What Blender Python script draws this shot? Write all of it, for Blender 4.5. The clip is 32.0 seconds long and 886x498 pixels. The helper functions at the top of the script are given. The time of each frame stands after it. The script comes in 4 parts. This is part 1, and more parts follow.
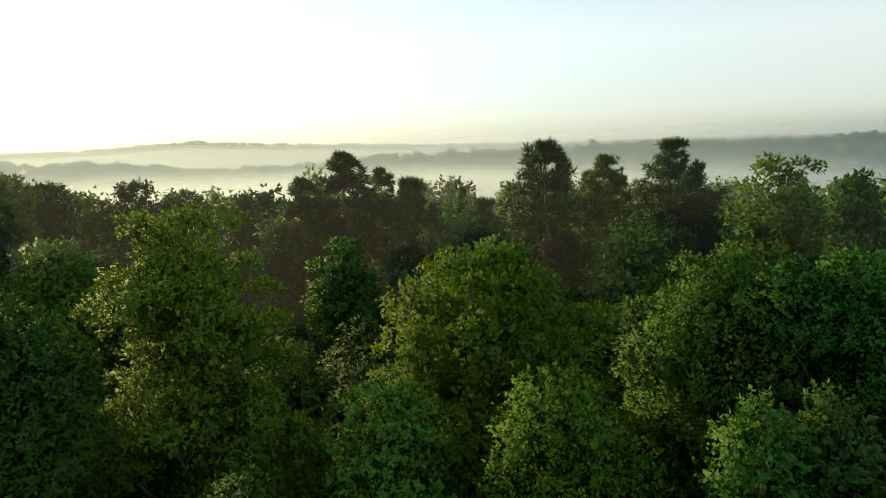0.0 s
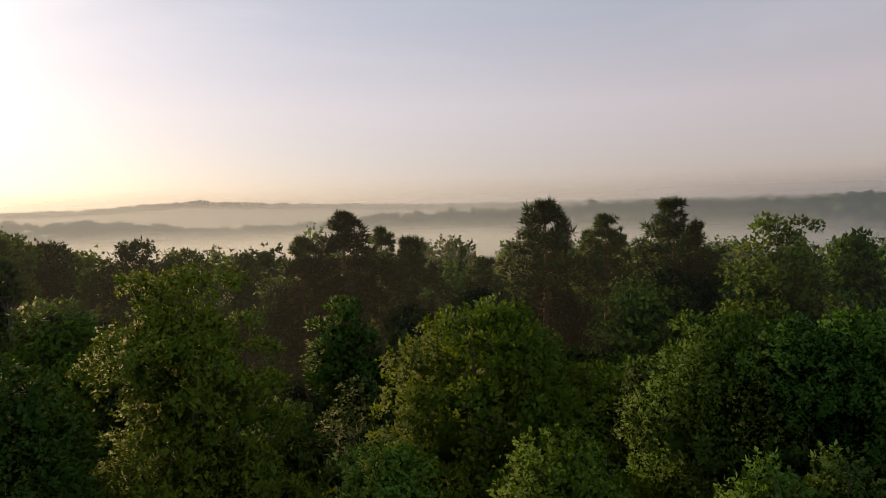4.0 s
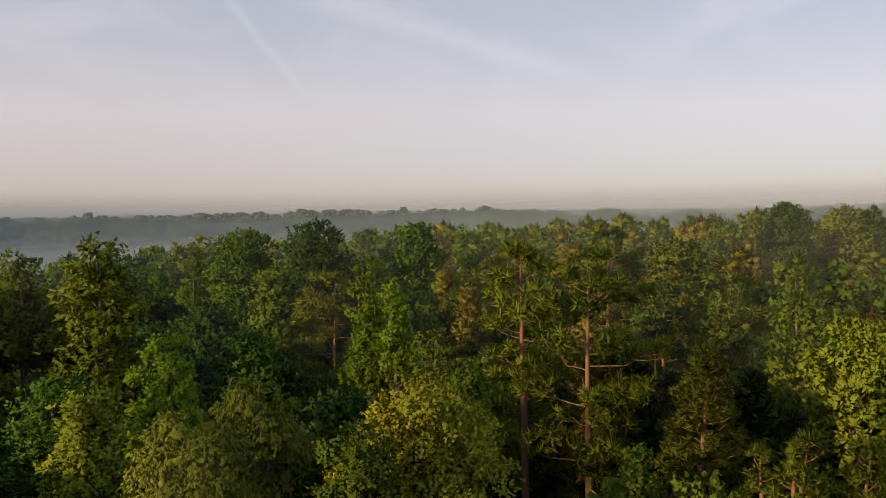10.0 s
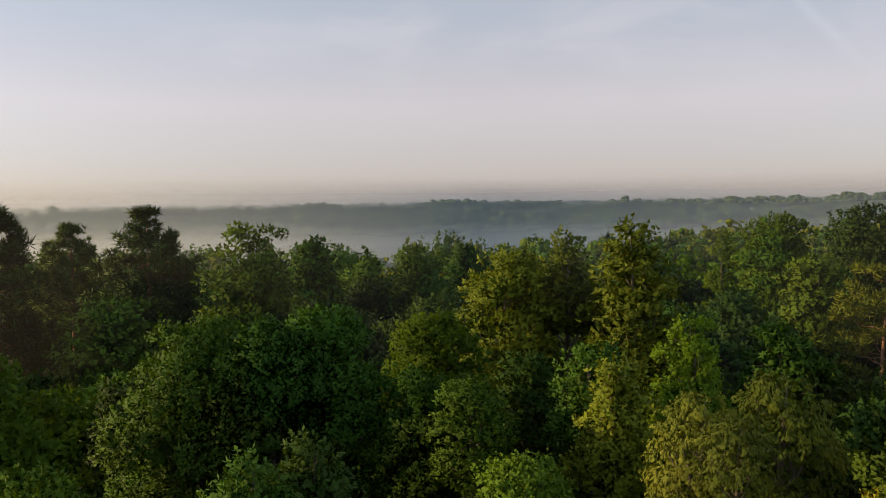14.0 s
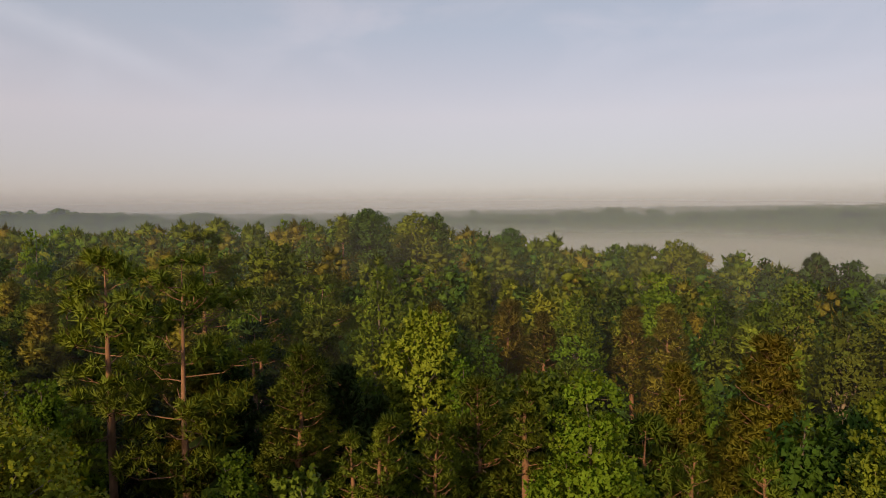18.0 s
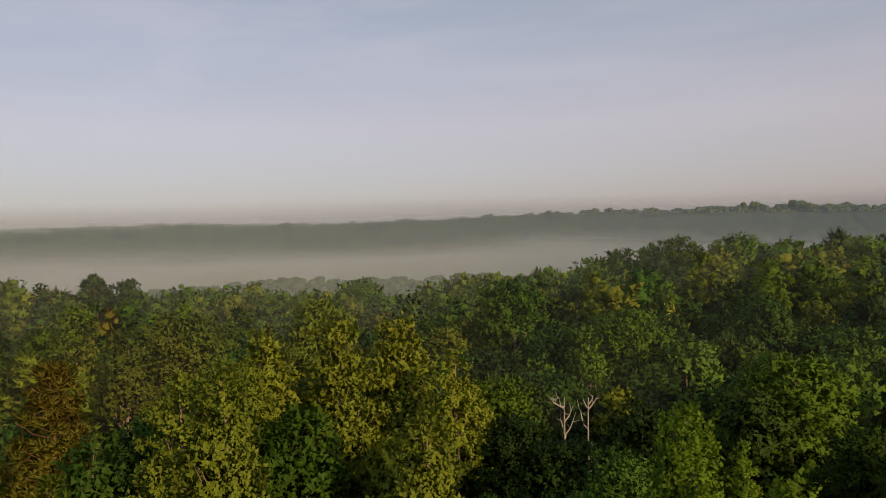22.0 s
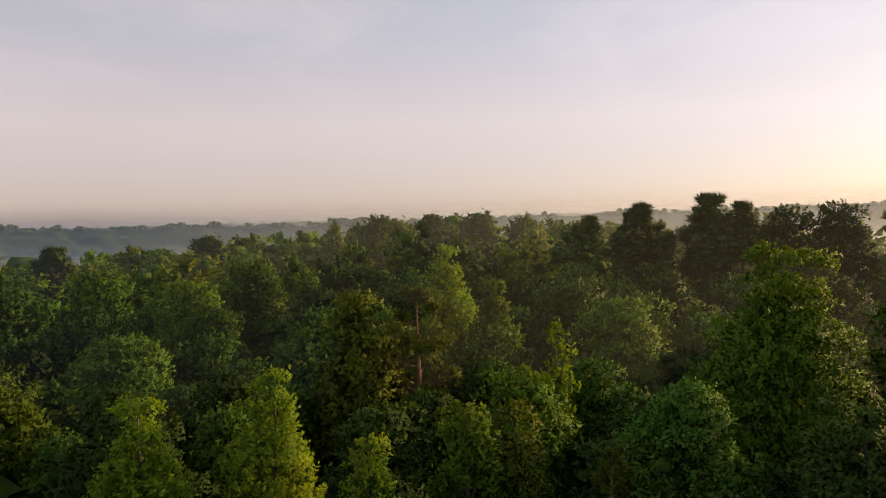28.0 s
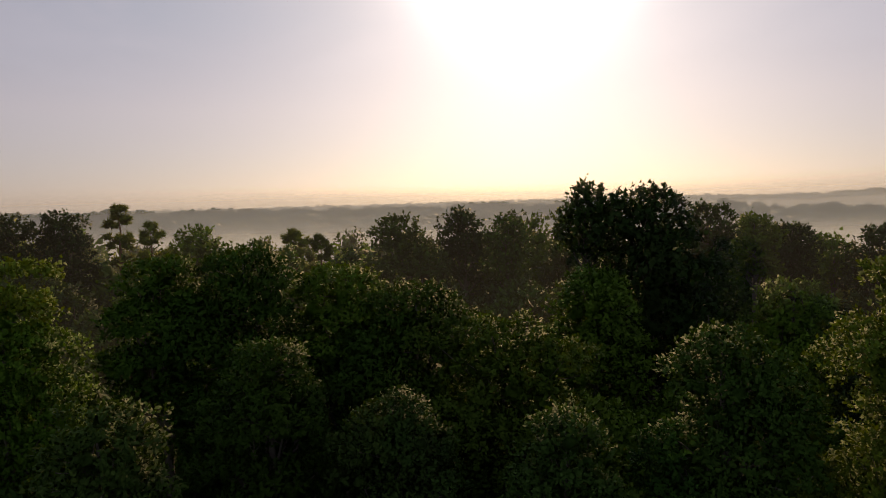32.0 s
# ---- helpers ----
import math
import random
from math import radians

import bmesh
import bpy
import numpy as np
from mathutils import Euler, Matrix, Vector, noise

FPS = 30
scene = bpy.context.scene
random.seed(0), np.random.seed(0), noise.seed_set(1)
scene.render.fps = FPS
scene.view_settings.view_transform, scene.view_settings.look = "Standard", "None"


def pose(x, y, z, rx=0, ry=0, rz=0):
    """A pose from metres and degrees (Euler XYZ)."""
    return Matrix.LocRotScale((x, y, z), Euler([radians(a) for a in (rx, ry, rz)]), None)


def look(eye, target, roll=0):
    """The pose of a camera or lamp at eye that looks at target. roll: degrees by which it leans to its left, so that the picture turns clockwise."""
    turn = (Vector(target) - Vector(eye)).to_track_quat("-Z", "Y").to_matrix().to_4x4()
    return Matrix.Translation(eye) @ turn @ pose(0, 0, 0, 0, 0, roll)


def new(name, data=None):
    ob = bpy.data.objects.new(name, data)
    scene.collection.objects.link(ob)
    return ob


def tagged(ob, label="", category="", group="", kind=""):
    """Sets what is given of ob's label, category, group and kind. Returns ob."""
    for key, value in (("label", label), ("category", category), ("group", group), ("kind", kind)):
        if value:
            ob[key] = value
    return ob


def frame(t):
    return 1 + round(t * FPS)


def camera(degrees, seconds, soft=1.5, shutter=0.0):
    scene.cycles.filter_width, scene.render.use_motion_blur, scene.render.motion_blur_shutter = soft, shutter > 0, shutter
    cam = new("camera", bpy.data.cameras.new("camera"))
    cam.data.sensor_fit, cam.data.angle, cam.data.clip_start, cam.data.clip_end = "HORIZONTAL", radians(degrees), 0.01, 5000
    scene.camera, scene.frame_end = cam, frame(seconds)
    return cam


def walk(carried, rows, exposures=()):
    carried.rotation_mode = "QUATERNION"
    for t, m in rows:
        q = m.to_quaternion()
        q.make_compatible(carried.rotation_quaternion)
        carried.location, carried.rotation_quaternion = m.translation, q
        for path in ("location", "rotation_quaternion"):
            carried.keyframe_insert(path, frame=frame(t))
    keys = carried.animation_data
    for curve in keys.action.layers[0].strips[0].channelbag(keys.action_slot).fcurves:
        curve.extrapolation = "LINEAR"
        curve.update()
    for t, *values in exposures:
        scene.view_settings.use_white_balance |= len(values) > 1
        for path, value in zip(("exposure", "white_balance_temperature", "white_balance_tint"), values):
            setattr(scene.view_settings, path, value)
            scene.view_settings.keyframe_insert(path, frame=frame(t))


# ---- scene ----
cam = camera(62.8, 32.0, 0.95)
PATH = [
    (0.0, pose(0, 0, 24, 81.92, 1.56, -0.00)),
    (0.5, pose(0, 0, 24, 82.15, 1.17, -0.16)),
    (1.0, pose(0, 0, 24, 81.79, 1.44, -1.02)),
    (1.5, pose(0, 0, 24, 81.62, 1.11, -1.37)),
    (2.0, pose(0, 0, 24, 81.91, 1.42, -1.26)),
    (2.5, pose(0, 0, 24, 84.59, 1.80, -0.89)),
    (4.5, pose(0, 0, 24, 86.61, 1.48, 0.12)),
    (5.0, pose(0, 0, 24, 86.52, 1.21, -0.91)),
    (5.5, pose(0, 0, 24, 86.23, 0.70, -8.47)),
    (6.0, pose(0, 0, 24, 86.29, 1.35, -18.86)),
    (6.5, pose(0, 0, 24, 86.79, 1.09, -36.04)),
    (7.0, pose(0, 0, 24, 87.45, 0.03, -63.74)),
    (7.5, pose(0, 0, 24, 85.86, 0.07, -78.58)),
    (8.0, pose(0, 0, 24, 87.74, 1.23, -79.01)),
    (8.5, pose(0, 0, 24, 86.98, 1.48, -79.63)),
    (9.0, pose(0, 0, 24, 86.89, 1.13, -79.56)),
    (9.5, pose(0, 0, 24, 86.78, 0.65, -79.33)),
    (10.0, pose(0, 0, 24, 87.10, 0.91, -79.86)),
    (10.5, pose(0, 0, 24, 87.34, 1.07, -77.70)),
    (11.0, pose(0, 0, 24, 87.28, 1.63, -55.95)),
    (11.5, pose(0, 0, 24, 85.88, 1.57, -36.02)),
    (12.0, pose(0, 0, 24, 85.34, 0.32, -37.70)),
    (12.5, pose(0, 0, 24, 86.60, 0.40, -36.64)),
    (13.0, pose(0, 0, 24, 86.15, 0.75, -36.60)),
    (13.5, pose(0, 0, 24, 86.23, 1.36, -36.45)),
    (14.0, pose(0, 0, 24, 86.42, 0.83, -39.76)),
    (14.5, pose(0, 0, 24, 86.25, 1.06, -50.96)),
    (15.0, pose(0, 0, 24, 86.41, 0.08, -62.25)),
    (15.5, pose(0, 0, 24, 86.02, 0.47, -73.46)),
    (17.5, pose(0, 0, 24, 87.11, 0.71, -104.29)),
    (18.0, pose(0, 0, 24, 87.15, 0.29, -110.97)),
    (18.5, pose(0, 0, 24, 87.41, 1.07, -117.73)),
    (19.0, pose(0, 0, 24, 88.01, 0.95, -124.25)),
    (19.5, pose(0, 0, 24, 87.92, 1.23, -130.48)),
    (20.0, pose(0, 0, 24, 87.52, 1.21, -137.01)),
    (20.5, pose(0, 0, 24, 88.42, 1.06, -143.86)),
    (21.0, pose(0, 0, 24, 87.54, 1.46, -150.66)),
    (21.5, pose(0, 0, 24, 87.66, 1.67, -157.44)),
    (22.0, pose(0, 0, 24, 87.92, 1.66, -164.11)),
    (22.5, pose(0, 0, 24, 87.86, 2.12, -170.64)),
    (23.0, pose(0, 0, 24, 88.23, 2.85, -177.49)),
    (23.5, pose(0, 0, 24, 88.17, 1.86, -184.76)),
    (24.0, pose(0, 0, 24, 87.61, 2.04, -191.78)),
    (24.5, pose(0, 0, 24, 87.87, 2.96, -198.88)),
    (25.0, pose(0, 0, 24, 87.68, 2.65, -205.85)),
    (25.5, pose(0, 0, 24, 88.16, 2.30, -213.45)),
    (27.5, pose(0, 0, 24, 87.44, 1.74, -242.20)),
    (28.0, pose(0, 0, 24, 87.58, 1.74, -249.29)),
    (28.5, pose(0, 0, 24, 86.90, 1.73, -256.37)),
    (29.0, pose(0, 0, 24, 87.22, 1.75, -263.32)),
    (29.5, pose(0, 0, 24, 87.09, 1.86, -270.34)),
    (30.0, pose(0, 0, 24, 86.83, 1.24, -277.35)),
    (30.5, pose(0, 0, 24, 87.13, 1.93, -284.57)),
    (31.0, pose(0, 0, 24, 86.95, 1.61, -291.96)),
    (31.5, pose(0, 0, 24, 86.95, 1.54, -299.35)),
    (32.0, pose(0, 0, 24, 86.64, 1.41, -305.64)),
]
EXPOSURE = [(0.0, 0.62, 5900, -14), (2.4, 0.62, 5900, -14), (3.2, 0.2, 6450, 4), (4.5, -0.22, 6500, 13), (6.2, -0.27, 6400, 11), (7.0, -0.25, 5850, 4), (8.0, 0.05, 6250, 9), (9.0, -0.02, 6300, 8), (11.0, 0.28, 6650, 11),
            (13.0, 0.25, 6500, 9), (15.0, 0.0, 6200, 6), (18.0, -0.1, 6450, 11), (21.0, -0.27, 6400, 12), (23.0, -0.22, 6150, 9), (25.0, -0.17, 6200, 9),
            (27.5, 0.15, 6850, 14), (30.0, -0.05, 6850, 15), (31.0, -0.5, 6850, 16), (32.0, -0.78, 6350, 16)]
walk(cam, PATH, EXPOSURE)

# ---- world, sun ----
SUN_AZ, SUN_EL = -47.5, 20.5
EYE_Z = 24.0
SUN_DIR = Vector((math.sin(radians(SUN_AZ)) * math.cos(radians(SUN_EL)), math.cos(radians(SUN_AZ)) * math.cos(radians(SUN_EL)), math.sin(radians(SUN_EL))))


def node(tree, kind, x=0, **values):
    n = tree.nodes.new(kind)
    for key, value in values.items():
        n.inputs[key].default_value = value
    return n


def maths(tree, op, a, b=None, clamp=False):
    n = tree.nodes.new("ShaderNodeMath")
    n.operation, n.use_clamp = op, clamp
    for i, v in enumerate((a, b)):
        if v is None:
            continue
        if isinstance(v, (int, float)):
            n.inputs[i].default_value = v
        else:
            tree.links.new(v, n.inputs[i])
    return n.outputs[0]


def ramp(tree, fac, stops, smooth=False):
    n = tree.nodes.new("ShaderNodeValToRGB")
    n.color_ramp.interpolation = "EASE" if smooth else "LINEAR"
    els = n.color_ramp.elements
    els[0].position, els[1].position = stops[0][0], stops[-1][0]
    els[0].color, els[1].color = (*stops[0][1], 1), (*stops[-1][1], 1)
    for at, col in stops[1:-1]:
        els.new(at).color = (*col, 1)
    tree.links.new(fac, n.inputs[0])
    return n.outputs[0]


def blend(tree, fac, a, b, op="MIX"):
    n = tree.nodes.new("ShaderNodeMix")
    n.data_type, n.blend_type = "RGBA", op
    for i, v in ((0, fac), (6, a), (7, b)):
        if isinstance(v, (int, float)):
            n.inputs[i].default_value = v
        elif isinstance(v, tuple):
            n.inputs[i].default_value = (*v, 1)
        else:
            tree.links.new(v, n.inputs[i])
    return n.outputs[2]


def make_world():
    w = bpy.data.worlds.new("dawn_sky")
    scene.world = w
    w.use_nodes = True
    t = w.node_tree
    t.nodes.clear()
    L = t.links.new
    sky = t.nodes.new("ShaderNodeTexSky")
    sky.sky_type, sky.sun_disc = "NISHITA", False
    sky.sun_elevation, sky.sun_rotation = radians(SUN_EL), radians(SUN_AZ % 360)
    sky.air_density, sky.dust_density, sky.ozone_density = 0.8, 1.0, 1.0
    co = t.nodes.new("ShaderNodeTexCoord").outputs["Generated"]
    sep = t.nodes.new("ShaderNodeSeparateXYZ")
    L(co, sep.inputs[0])
    # haze layer: mauve at the horizon, pale rose above it, blue grey overhead
    haze = ramp(t, sep.outputs[2], [(0.0, (0.30, 0.225, 0.22)), (0.035, (0.385, 0.29, 0.28)), (0.13, (0.52, 0.405, 0.37)), (0.24, (0.405, 0.385, 0.39)),
                                    (0.38, (0.36, 0.365, 0.385)), (0.6, (0.36, 0.37, 0.39)), (1.0, (0.36, 0.38, 0.41))])
    # thin cirrus, stretched along one wind direction
    m = node(t, "ShaderNodeMapping", Rotation=(0, 0, radians(35)), Scale=(1.2, 3.4, 7.0))
    L(co, m.inputs[0])
    cn = node(t, "ShaderNodeTexNoise", Scale=1.6, Detail=5.0, Roughness=0.55, Distortion=0.6)
    L(m.outputs[0], cn.inputs["Vector"])
    cloud = ramp(t, cn.outputs[0], [(0.40, (0, 0, 0)), (0.72, (1, 1, 1))], True)
    up = ramp(t, sep.outputs[2], [(0.06, (0, 0, 0)), (0.26, (1, 1, 1))], True)
    cf = maths(t, "MULTIPLY", maths(t, "MULTIPLY", cloud, up), 0.6)
    haze = blend(t, cf, haze, (0.56, 0.48, 0.46))
    # two drifting vapour trails
    for across, middle, half, soft_edge, amount in (((-0.1831, 0.769, -0.6125), (0.8796, 0.4064, 0.2473), 0.009, 5.0, 0.14), ((0.1724, 0.3185, -0.9321), (0.9533, 0.1844, 0.2393), 0.022, 11.0, 0.15)):
        d1, d2 = t.nodes.new("ShaderNodeVectorMath"), t.nodes.new("ShaderNodeVectorMath")
        d1.operation = d2.operation = "DOT_PRODUCT"
        d1.inputs[1].default_value, d2.inputs[1].default_value = across, middle
        L(co, d1.inputs[0])
        L(co, d2.inputs[0])
        wob = maths(t, "ADD", d1.outputs["Value"], maths(t, "MULTIPLY", maths(t, "SUBTRACT", cn.outputs[0], 0.5), 0.02))
        line = maths(t, "SUBTRACT", 1.0, maths(t, "DIVIDE", maths(t, "ABSOLUTE", wob), half), True)
        near = ramp(t, d2.outputs["Value"], [(math.cos(radians(soft_edge * 1.5)), (0, 0, 0)), (math.cos(radians(soft_edge * 0.5)), (1, 1, 1))], True)
        haze = blend(t, maths(t, "MULTIPLY", maths(t, "MULTIPLY", line, near), amount), haze, (0.80, 0.74, 0.72))
    # bright aureole of the veiled sun
    dot = t.nodes.new("ShaderNodeVectorMath")
    dot.operation = "DOT_PRODUCT"
    dot.inputs[1].default_value = SUN_DIR
    L(co, dot.inputs[0])
    d = maths(t, "MAXIMUM", dot.outputs["Value"], 0.0)
    wide = maths(t, "MULTIPLY", maths(t, "POWER", d, 3.0), 0.12)
    mid = maths(t, "MULTIPLY", maths(t, "POWER", d, 50.0), 0.18)
    core = maths(t, "MULTIPLY", maths(t, "POWER", d, 210.0), 5.0)
    glow = blend(t, 1.0, blend(t, 1.0, (1.0, 0.85, 0.80), wide, "MULTIPLY"), blend(t, 1.0, (1.0, 0.89, 0.83), mid, "MULTIPLY"), "ADD")
    glow = blend(t, 1.0, glow, blend(t, 1.0, (1.0, 0.95, 0.90), core, "MULTIPLY"), "ADD")
    total = blend(t, 1.0, haze, glow, "ADD")
    b1 = node(t, "ShaderNodeBackground", Strength=0.05)
    b2 = node(t, "ShaderNodeBackground", Strength=0.92)
    L(sky.outputs[0], b1.inputs[0])
    L(total, b2.inputs[0])
    add, out = t.nodes.new("ShaderNodeAddShader"), t.nodes.new("ShaderNodeOutputWorld")
    L(b1.outputs[0], add.inputs[0])
    L(b2.outputs[0], add.inputs[1])
    L(add.outputs[0], out.inputs[0])


make_world()
sun = new("sun", bpy.data.lights.new("sun", "SUN"))
sun.data.energy, sun.data.angle, sun.data.color = 5.4, radians(2.5), (1.0, 0.64, 0.30)
sun.matrix_world = look(SUN_DIR * 100, (0, 0, 0))


# ---- materials ----
def foliage(name, col, alt, through_light=0.24, patch=0.14, rough=0.65, grain=6.0):
    """Leaves: two hues mixed by tree, by clump and by leaf."""
    mat = bpy.data.materials.new(name)
    mat.use_nodes = True
    t = mat.node_tree
    t.nodes.clear()
    L = t.links.new
    info, geo = t.nodes.new("ShaderNodeObjectInfo"), t.nodes.new("ShaderNodeNewGeometry")
    vor = node(t, "ShaderNodeTexVoronoi", Scale=patch)
    L(geo.outputs["Position"], vor.inputs["Vector"])
    cell = t.nodes.new("ShaderNodeSeparateColor")
    L(vor.outputs["Color"], cell.inputs[0])
    no = node(t, "ShaderNodeTexNoise", Scale=0.55, Detail=3.0)
    L(geo.outputs["Position"], no.inputs["Vector"])
    f = maths(t, "ADD", maths(t, "MULTIPLY", info.outputs["Random"], 0.55), maths(t, "MULTIPLY", cell.outputs[0], 0.22))
    f = maths(t, "ADD", f, maths(t, "MULTIPLY", no.outputs[0], 0.45))
    f = maths(t, "SUBTRACT", f, 0.25, True)
    c = blend(t, f, col, alt)
    hsv = t.nodes.new("ShaderNodeHueSaturation")
    L(c, hsv.inputs["Color"])
    L(maths(t, "ADD", maths(t, "MULTIPLY", geo.outputs["Random Per Island"], 0.2), maths(t, "ADD", maths(t, "MULTIPLY", info.outputs["Random"], 0.55), 0.6)), hsv.inputs["Value"])
    L(maths(t, "ADD", maths(t, "MULTIPLY", cell.outputs[1], 0.03), 0.485), hsv.inputs["Hue"])
    # single leaves on the dense clumps: light and dark cells with relief
    fine = node(t, "ShaderNodeTexVoronoi", Scale=grain)
    L(geo.outputs["Position"], fine.inputs["Vector"])
    spot = t.nodes.new("ShaderNodeSeparateColor")
    L(fine.outputs["Color"], spot.inputs[0])
    c = blend(t, 1.0, hsv.outputs[0], ramp(t, spot.outputs[0], [(0.0, (0.8, 0.82, 0.82)), (1.0, (1.18, 1.15, 1.15))]), "MULTIPLY")
    p = node(t, "ShaderNodeBsdfPrincipled", Roughness=rough)
    relief = node(t, "ShaderNodeBump", Strength=0.35, Distance=0.5 / grain)
    L(spot.outputs[1], relief.inputs["Height"])
    L(relief.outputs[0], p.inputs["Normal"])
    p.inputs["Specular IOR Level"].default_value = 0.1
    tr = t.nodes.new("ShaderNodeBsdfTranslucent")
    L(c, p.inputs["Base Color"])
    L(blend(t, 1.0, c, (1.25, 1.15, 0.5), "MULTIPLY"), tr.inputs[0])
    mix, out = node(t, "ShaderNodeMixShader", Fac=through_light), t.nodes.new("ShaderNodeOutputMaterial")
    L(p.outputs[0], mix.inputs[1])
    L(tr.outputs[0], mix.inputs[2])
    L(mix.outputs[0], out.inputs[0])
    return mat


def rough_stuff(name, a, b, scale, bump=0.4, stretch=(1, 1, 1), rough=0.9):
    """Bark and soil: two colours by noise at two sizes, with relief."""
    mat = bpy.data.materials.new(name)
    mat.use_nodes = True
    t = mat.node_tree
    L = t.links.new
    p = t.nodes["Principled BSDF"]
    geo = t.nodes.new("ShaderNodeTexCoord")
    m = node(t, "ShaderNodeMapping", Scale=stretch)
    L(geo.outputs["Object"], m.inputs[0])
    n1 = node(t, "ShaderNodeTexNoise", Scale=scale, Detail=6.0, Roughness=0.65)
    n2 = node(t, "ShaderNodeTexNoise", Scale=scale * 0.12, Detail=2.0)
    L(m.outputs[0], n1.inputs["Vector"])
    L(m.outputs[0], n2.inputs["Vector"])
    f = maths(t, "ADD", maths(t, "MULTIPLY", n1.outputs[0], 1.2), maths(t, "MULTIPLY", n2.outputs[0], 0.6))
    f = maths(t, "SUBTRACT", f, 0.4, True)
    L(blend(t, f, a, b), p.inputs["Base Color"])
    bn = node(t, "ShaderNodeBump", Strength=bump, Distance=0.05)
    L(n1.outputs[0], bn.inputs["Height"])
    L(bn.outputs[0], p.inputs["Normal"])
    p.inputs["Roughness"].default_value = rough
    return mat


def mist(name, top, full, density, colour, grain=0.004):
    """A thin veil of fog: it thins out upwards from the height full to the height top, and lets the rest through."""
    mat = bpy.data.materials.new(name)
    mat.use_nodes = True
    t = mat.node_tree
    t.nodes.clear()
    L = t.links.new
    geo = t.nodes.new("ShaderNodeNewGeometry")
    sep = t.nodes.new("ShaderNodeSeparateXYZ")
    L(geo.outputs["Position"], sep.inputs[0])
    m = node(t, "ShaderNodeMapping", Scale=(grain, grain, grain * 6))
    L(geo.outputs["Position"], m.inputs[0])
    no = node(t, "ShaderNodeTexNoise", Scale=1.0, Detail=3.0, Roughness=0.5)
    L(m.outputs[0], no.inputs["Vector"])
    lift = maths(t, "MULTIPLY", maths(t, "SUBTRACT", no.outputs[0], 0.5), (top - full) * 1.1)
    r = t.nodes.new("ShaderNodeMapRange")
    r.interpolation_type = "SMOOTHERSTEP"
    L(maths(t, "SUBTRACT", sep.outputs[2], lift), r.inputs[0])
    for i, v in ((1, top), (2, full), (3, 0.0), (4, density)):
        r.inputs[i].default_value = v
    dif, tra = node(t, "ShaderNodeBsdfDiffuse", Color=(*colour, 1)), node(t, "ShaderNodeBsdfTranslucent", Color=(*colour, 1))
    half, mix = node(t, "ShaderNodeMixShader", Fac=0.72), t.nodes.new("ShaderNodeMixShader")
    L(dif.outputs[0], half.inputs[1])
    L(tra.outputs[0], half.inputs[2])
    clear, out = t.nodes.new("ShaderNodeBsdfTransparent"), t.nodes.new("ShaderNodeOutputMaterial")
    L(r.outputs[0], mix.inputs[0])
    L(clear.outputs[0], mix.inputs[1])
    L(half.outputs[0], mix.inputs[2])
    L(mix.outputs[0], out.inputs[0])
    return mat


LEAF = {
    "oak": foliage("oak_leaves", (0.042, 0.096, 0.008), (0.102, 0.168, 0.012)),
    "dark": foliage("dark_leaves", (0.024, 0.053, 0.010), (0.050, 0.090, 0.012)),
    "maple": foliage("maple_leaves", (0.038, 0.095, 0.012), (0.084, 0.162, 0.017)),
    "bright": foliage("bright_leaves", (0.084, 0.162, 0.012), (0.172, 0.246, 0.019), 0.45),
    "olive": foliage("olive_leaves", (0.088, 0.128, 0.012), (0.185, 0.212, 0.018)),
    "droop": foliage("drooping_leaves", (0.082, 0.118, 0.014), (0.17, 0.182, 0.024)),
    "flower": foliage("yellow_flowering_leaves", (0.060, 0.118, 0.011), (0.22, 0.20, 0.014)),
    "pine": foliage("pine_needles", (0.090, 0.140, 0.016), (0.170, 0.205, 0.020), 0.3),
    # darker needle set: silhouette against the bright sky put into the colour
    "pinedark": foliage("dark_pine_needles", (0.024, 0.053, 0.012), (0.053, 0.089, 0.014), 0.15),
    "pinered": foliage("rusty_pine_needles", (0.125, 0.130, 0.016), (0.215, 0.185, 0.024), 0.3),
    "ridge": foliage("far_woods_leaves", (0.022, 0.046, 0.017), (0.043, 0.072, 0.022), 0.1, 0.05, grain=0.5),
}
BARK = {
    "grey": rough_stuff("grey_bark", (0.055, 0.047, 0.037), (0.15, 0.13, 0.105), 9.0, 0.6, (1, 1, 0.25)),
    "pine": rough_stuff("orange_pine_bark", (0.10, 0.055, 0.032), (0.26, 0.14, 0.08), 7.0, 0.7, (1, 1, 0.4)),
    "tan": rough_stuff("tan_bark", (0.10, 0.08, 0.055), (0.26, 0.21, 0.155), 9.0, 0.5, (1, 1, 0.3)),
    "pale": rough_stuff("bleached_dead_wood", (0.20, 0.18, 0.15), (0.36, 0.33, 0.29), 9.0, 0.4, (1, 1, 0.2)),
}
SOIL = rough_stuff("forest_floor_litter", (0.030, 0.026, 0.016), (0.050, 0.055, 0.024), 0.8, 0.5)


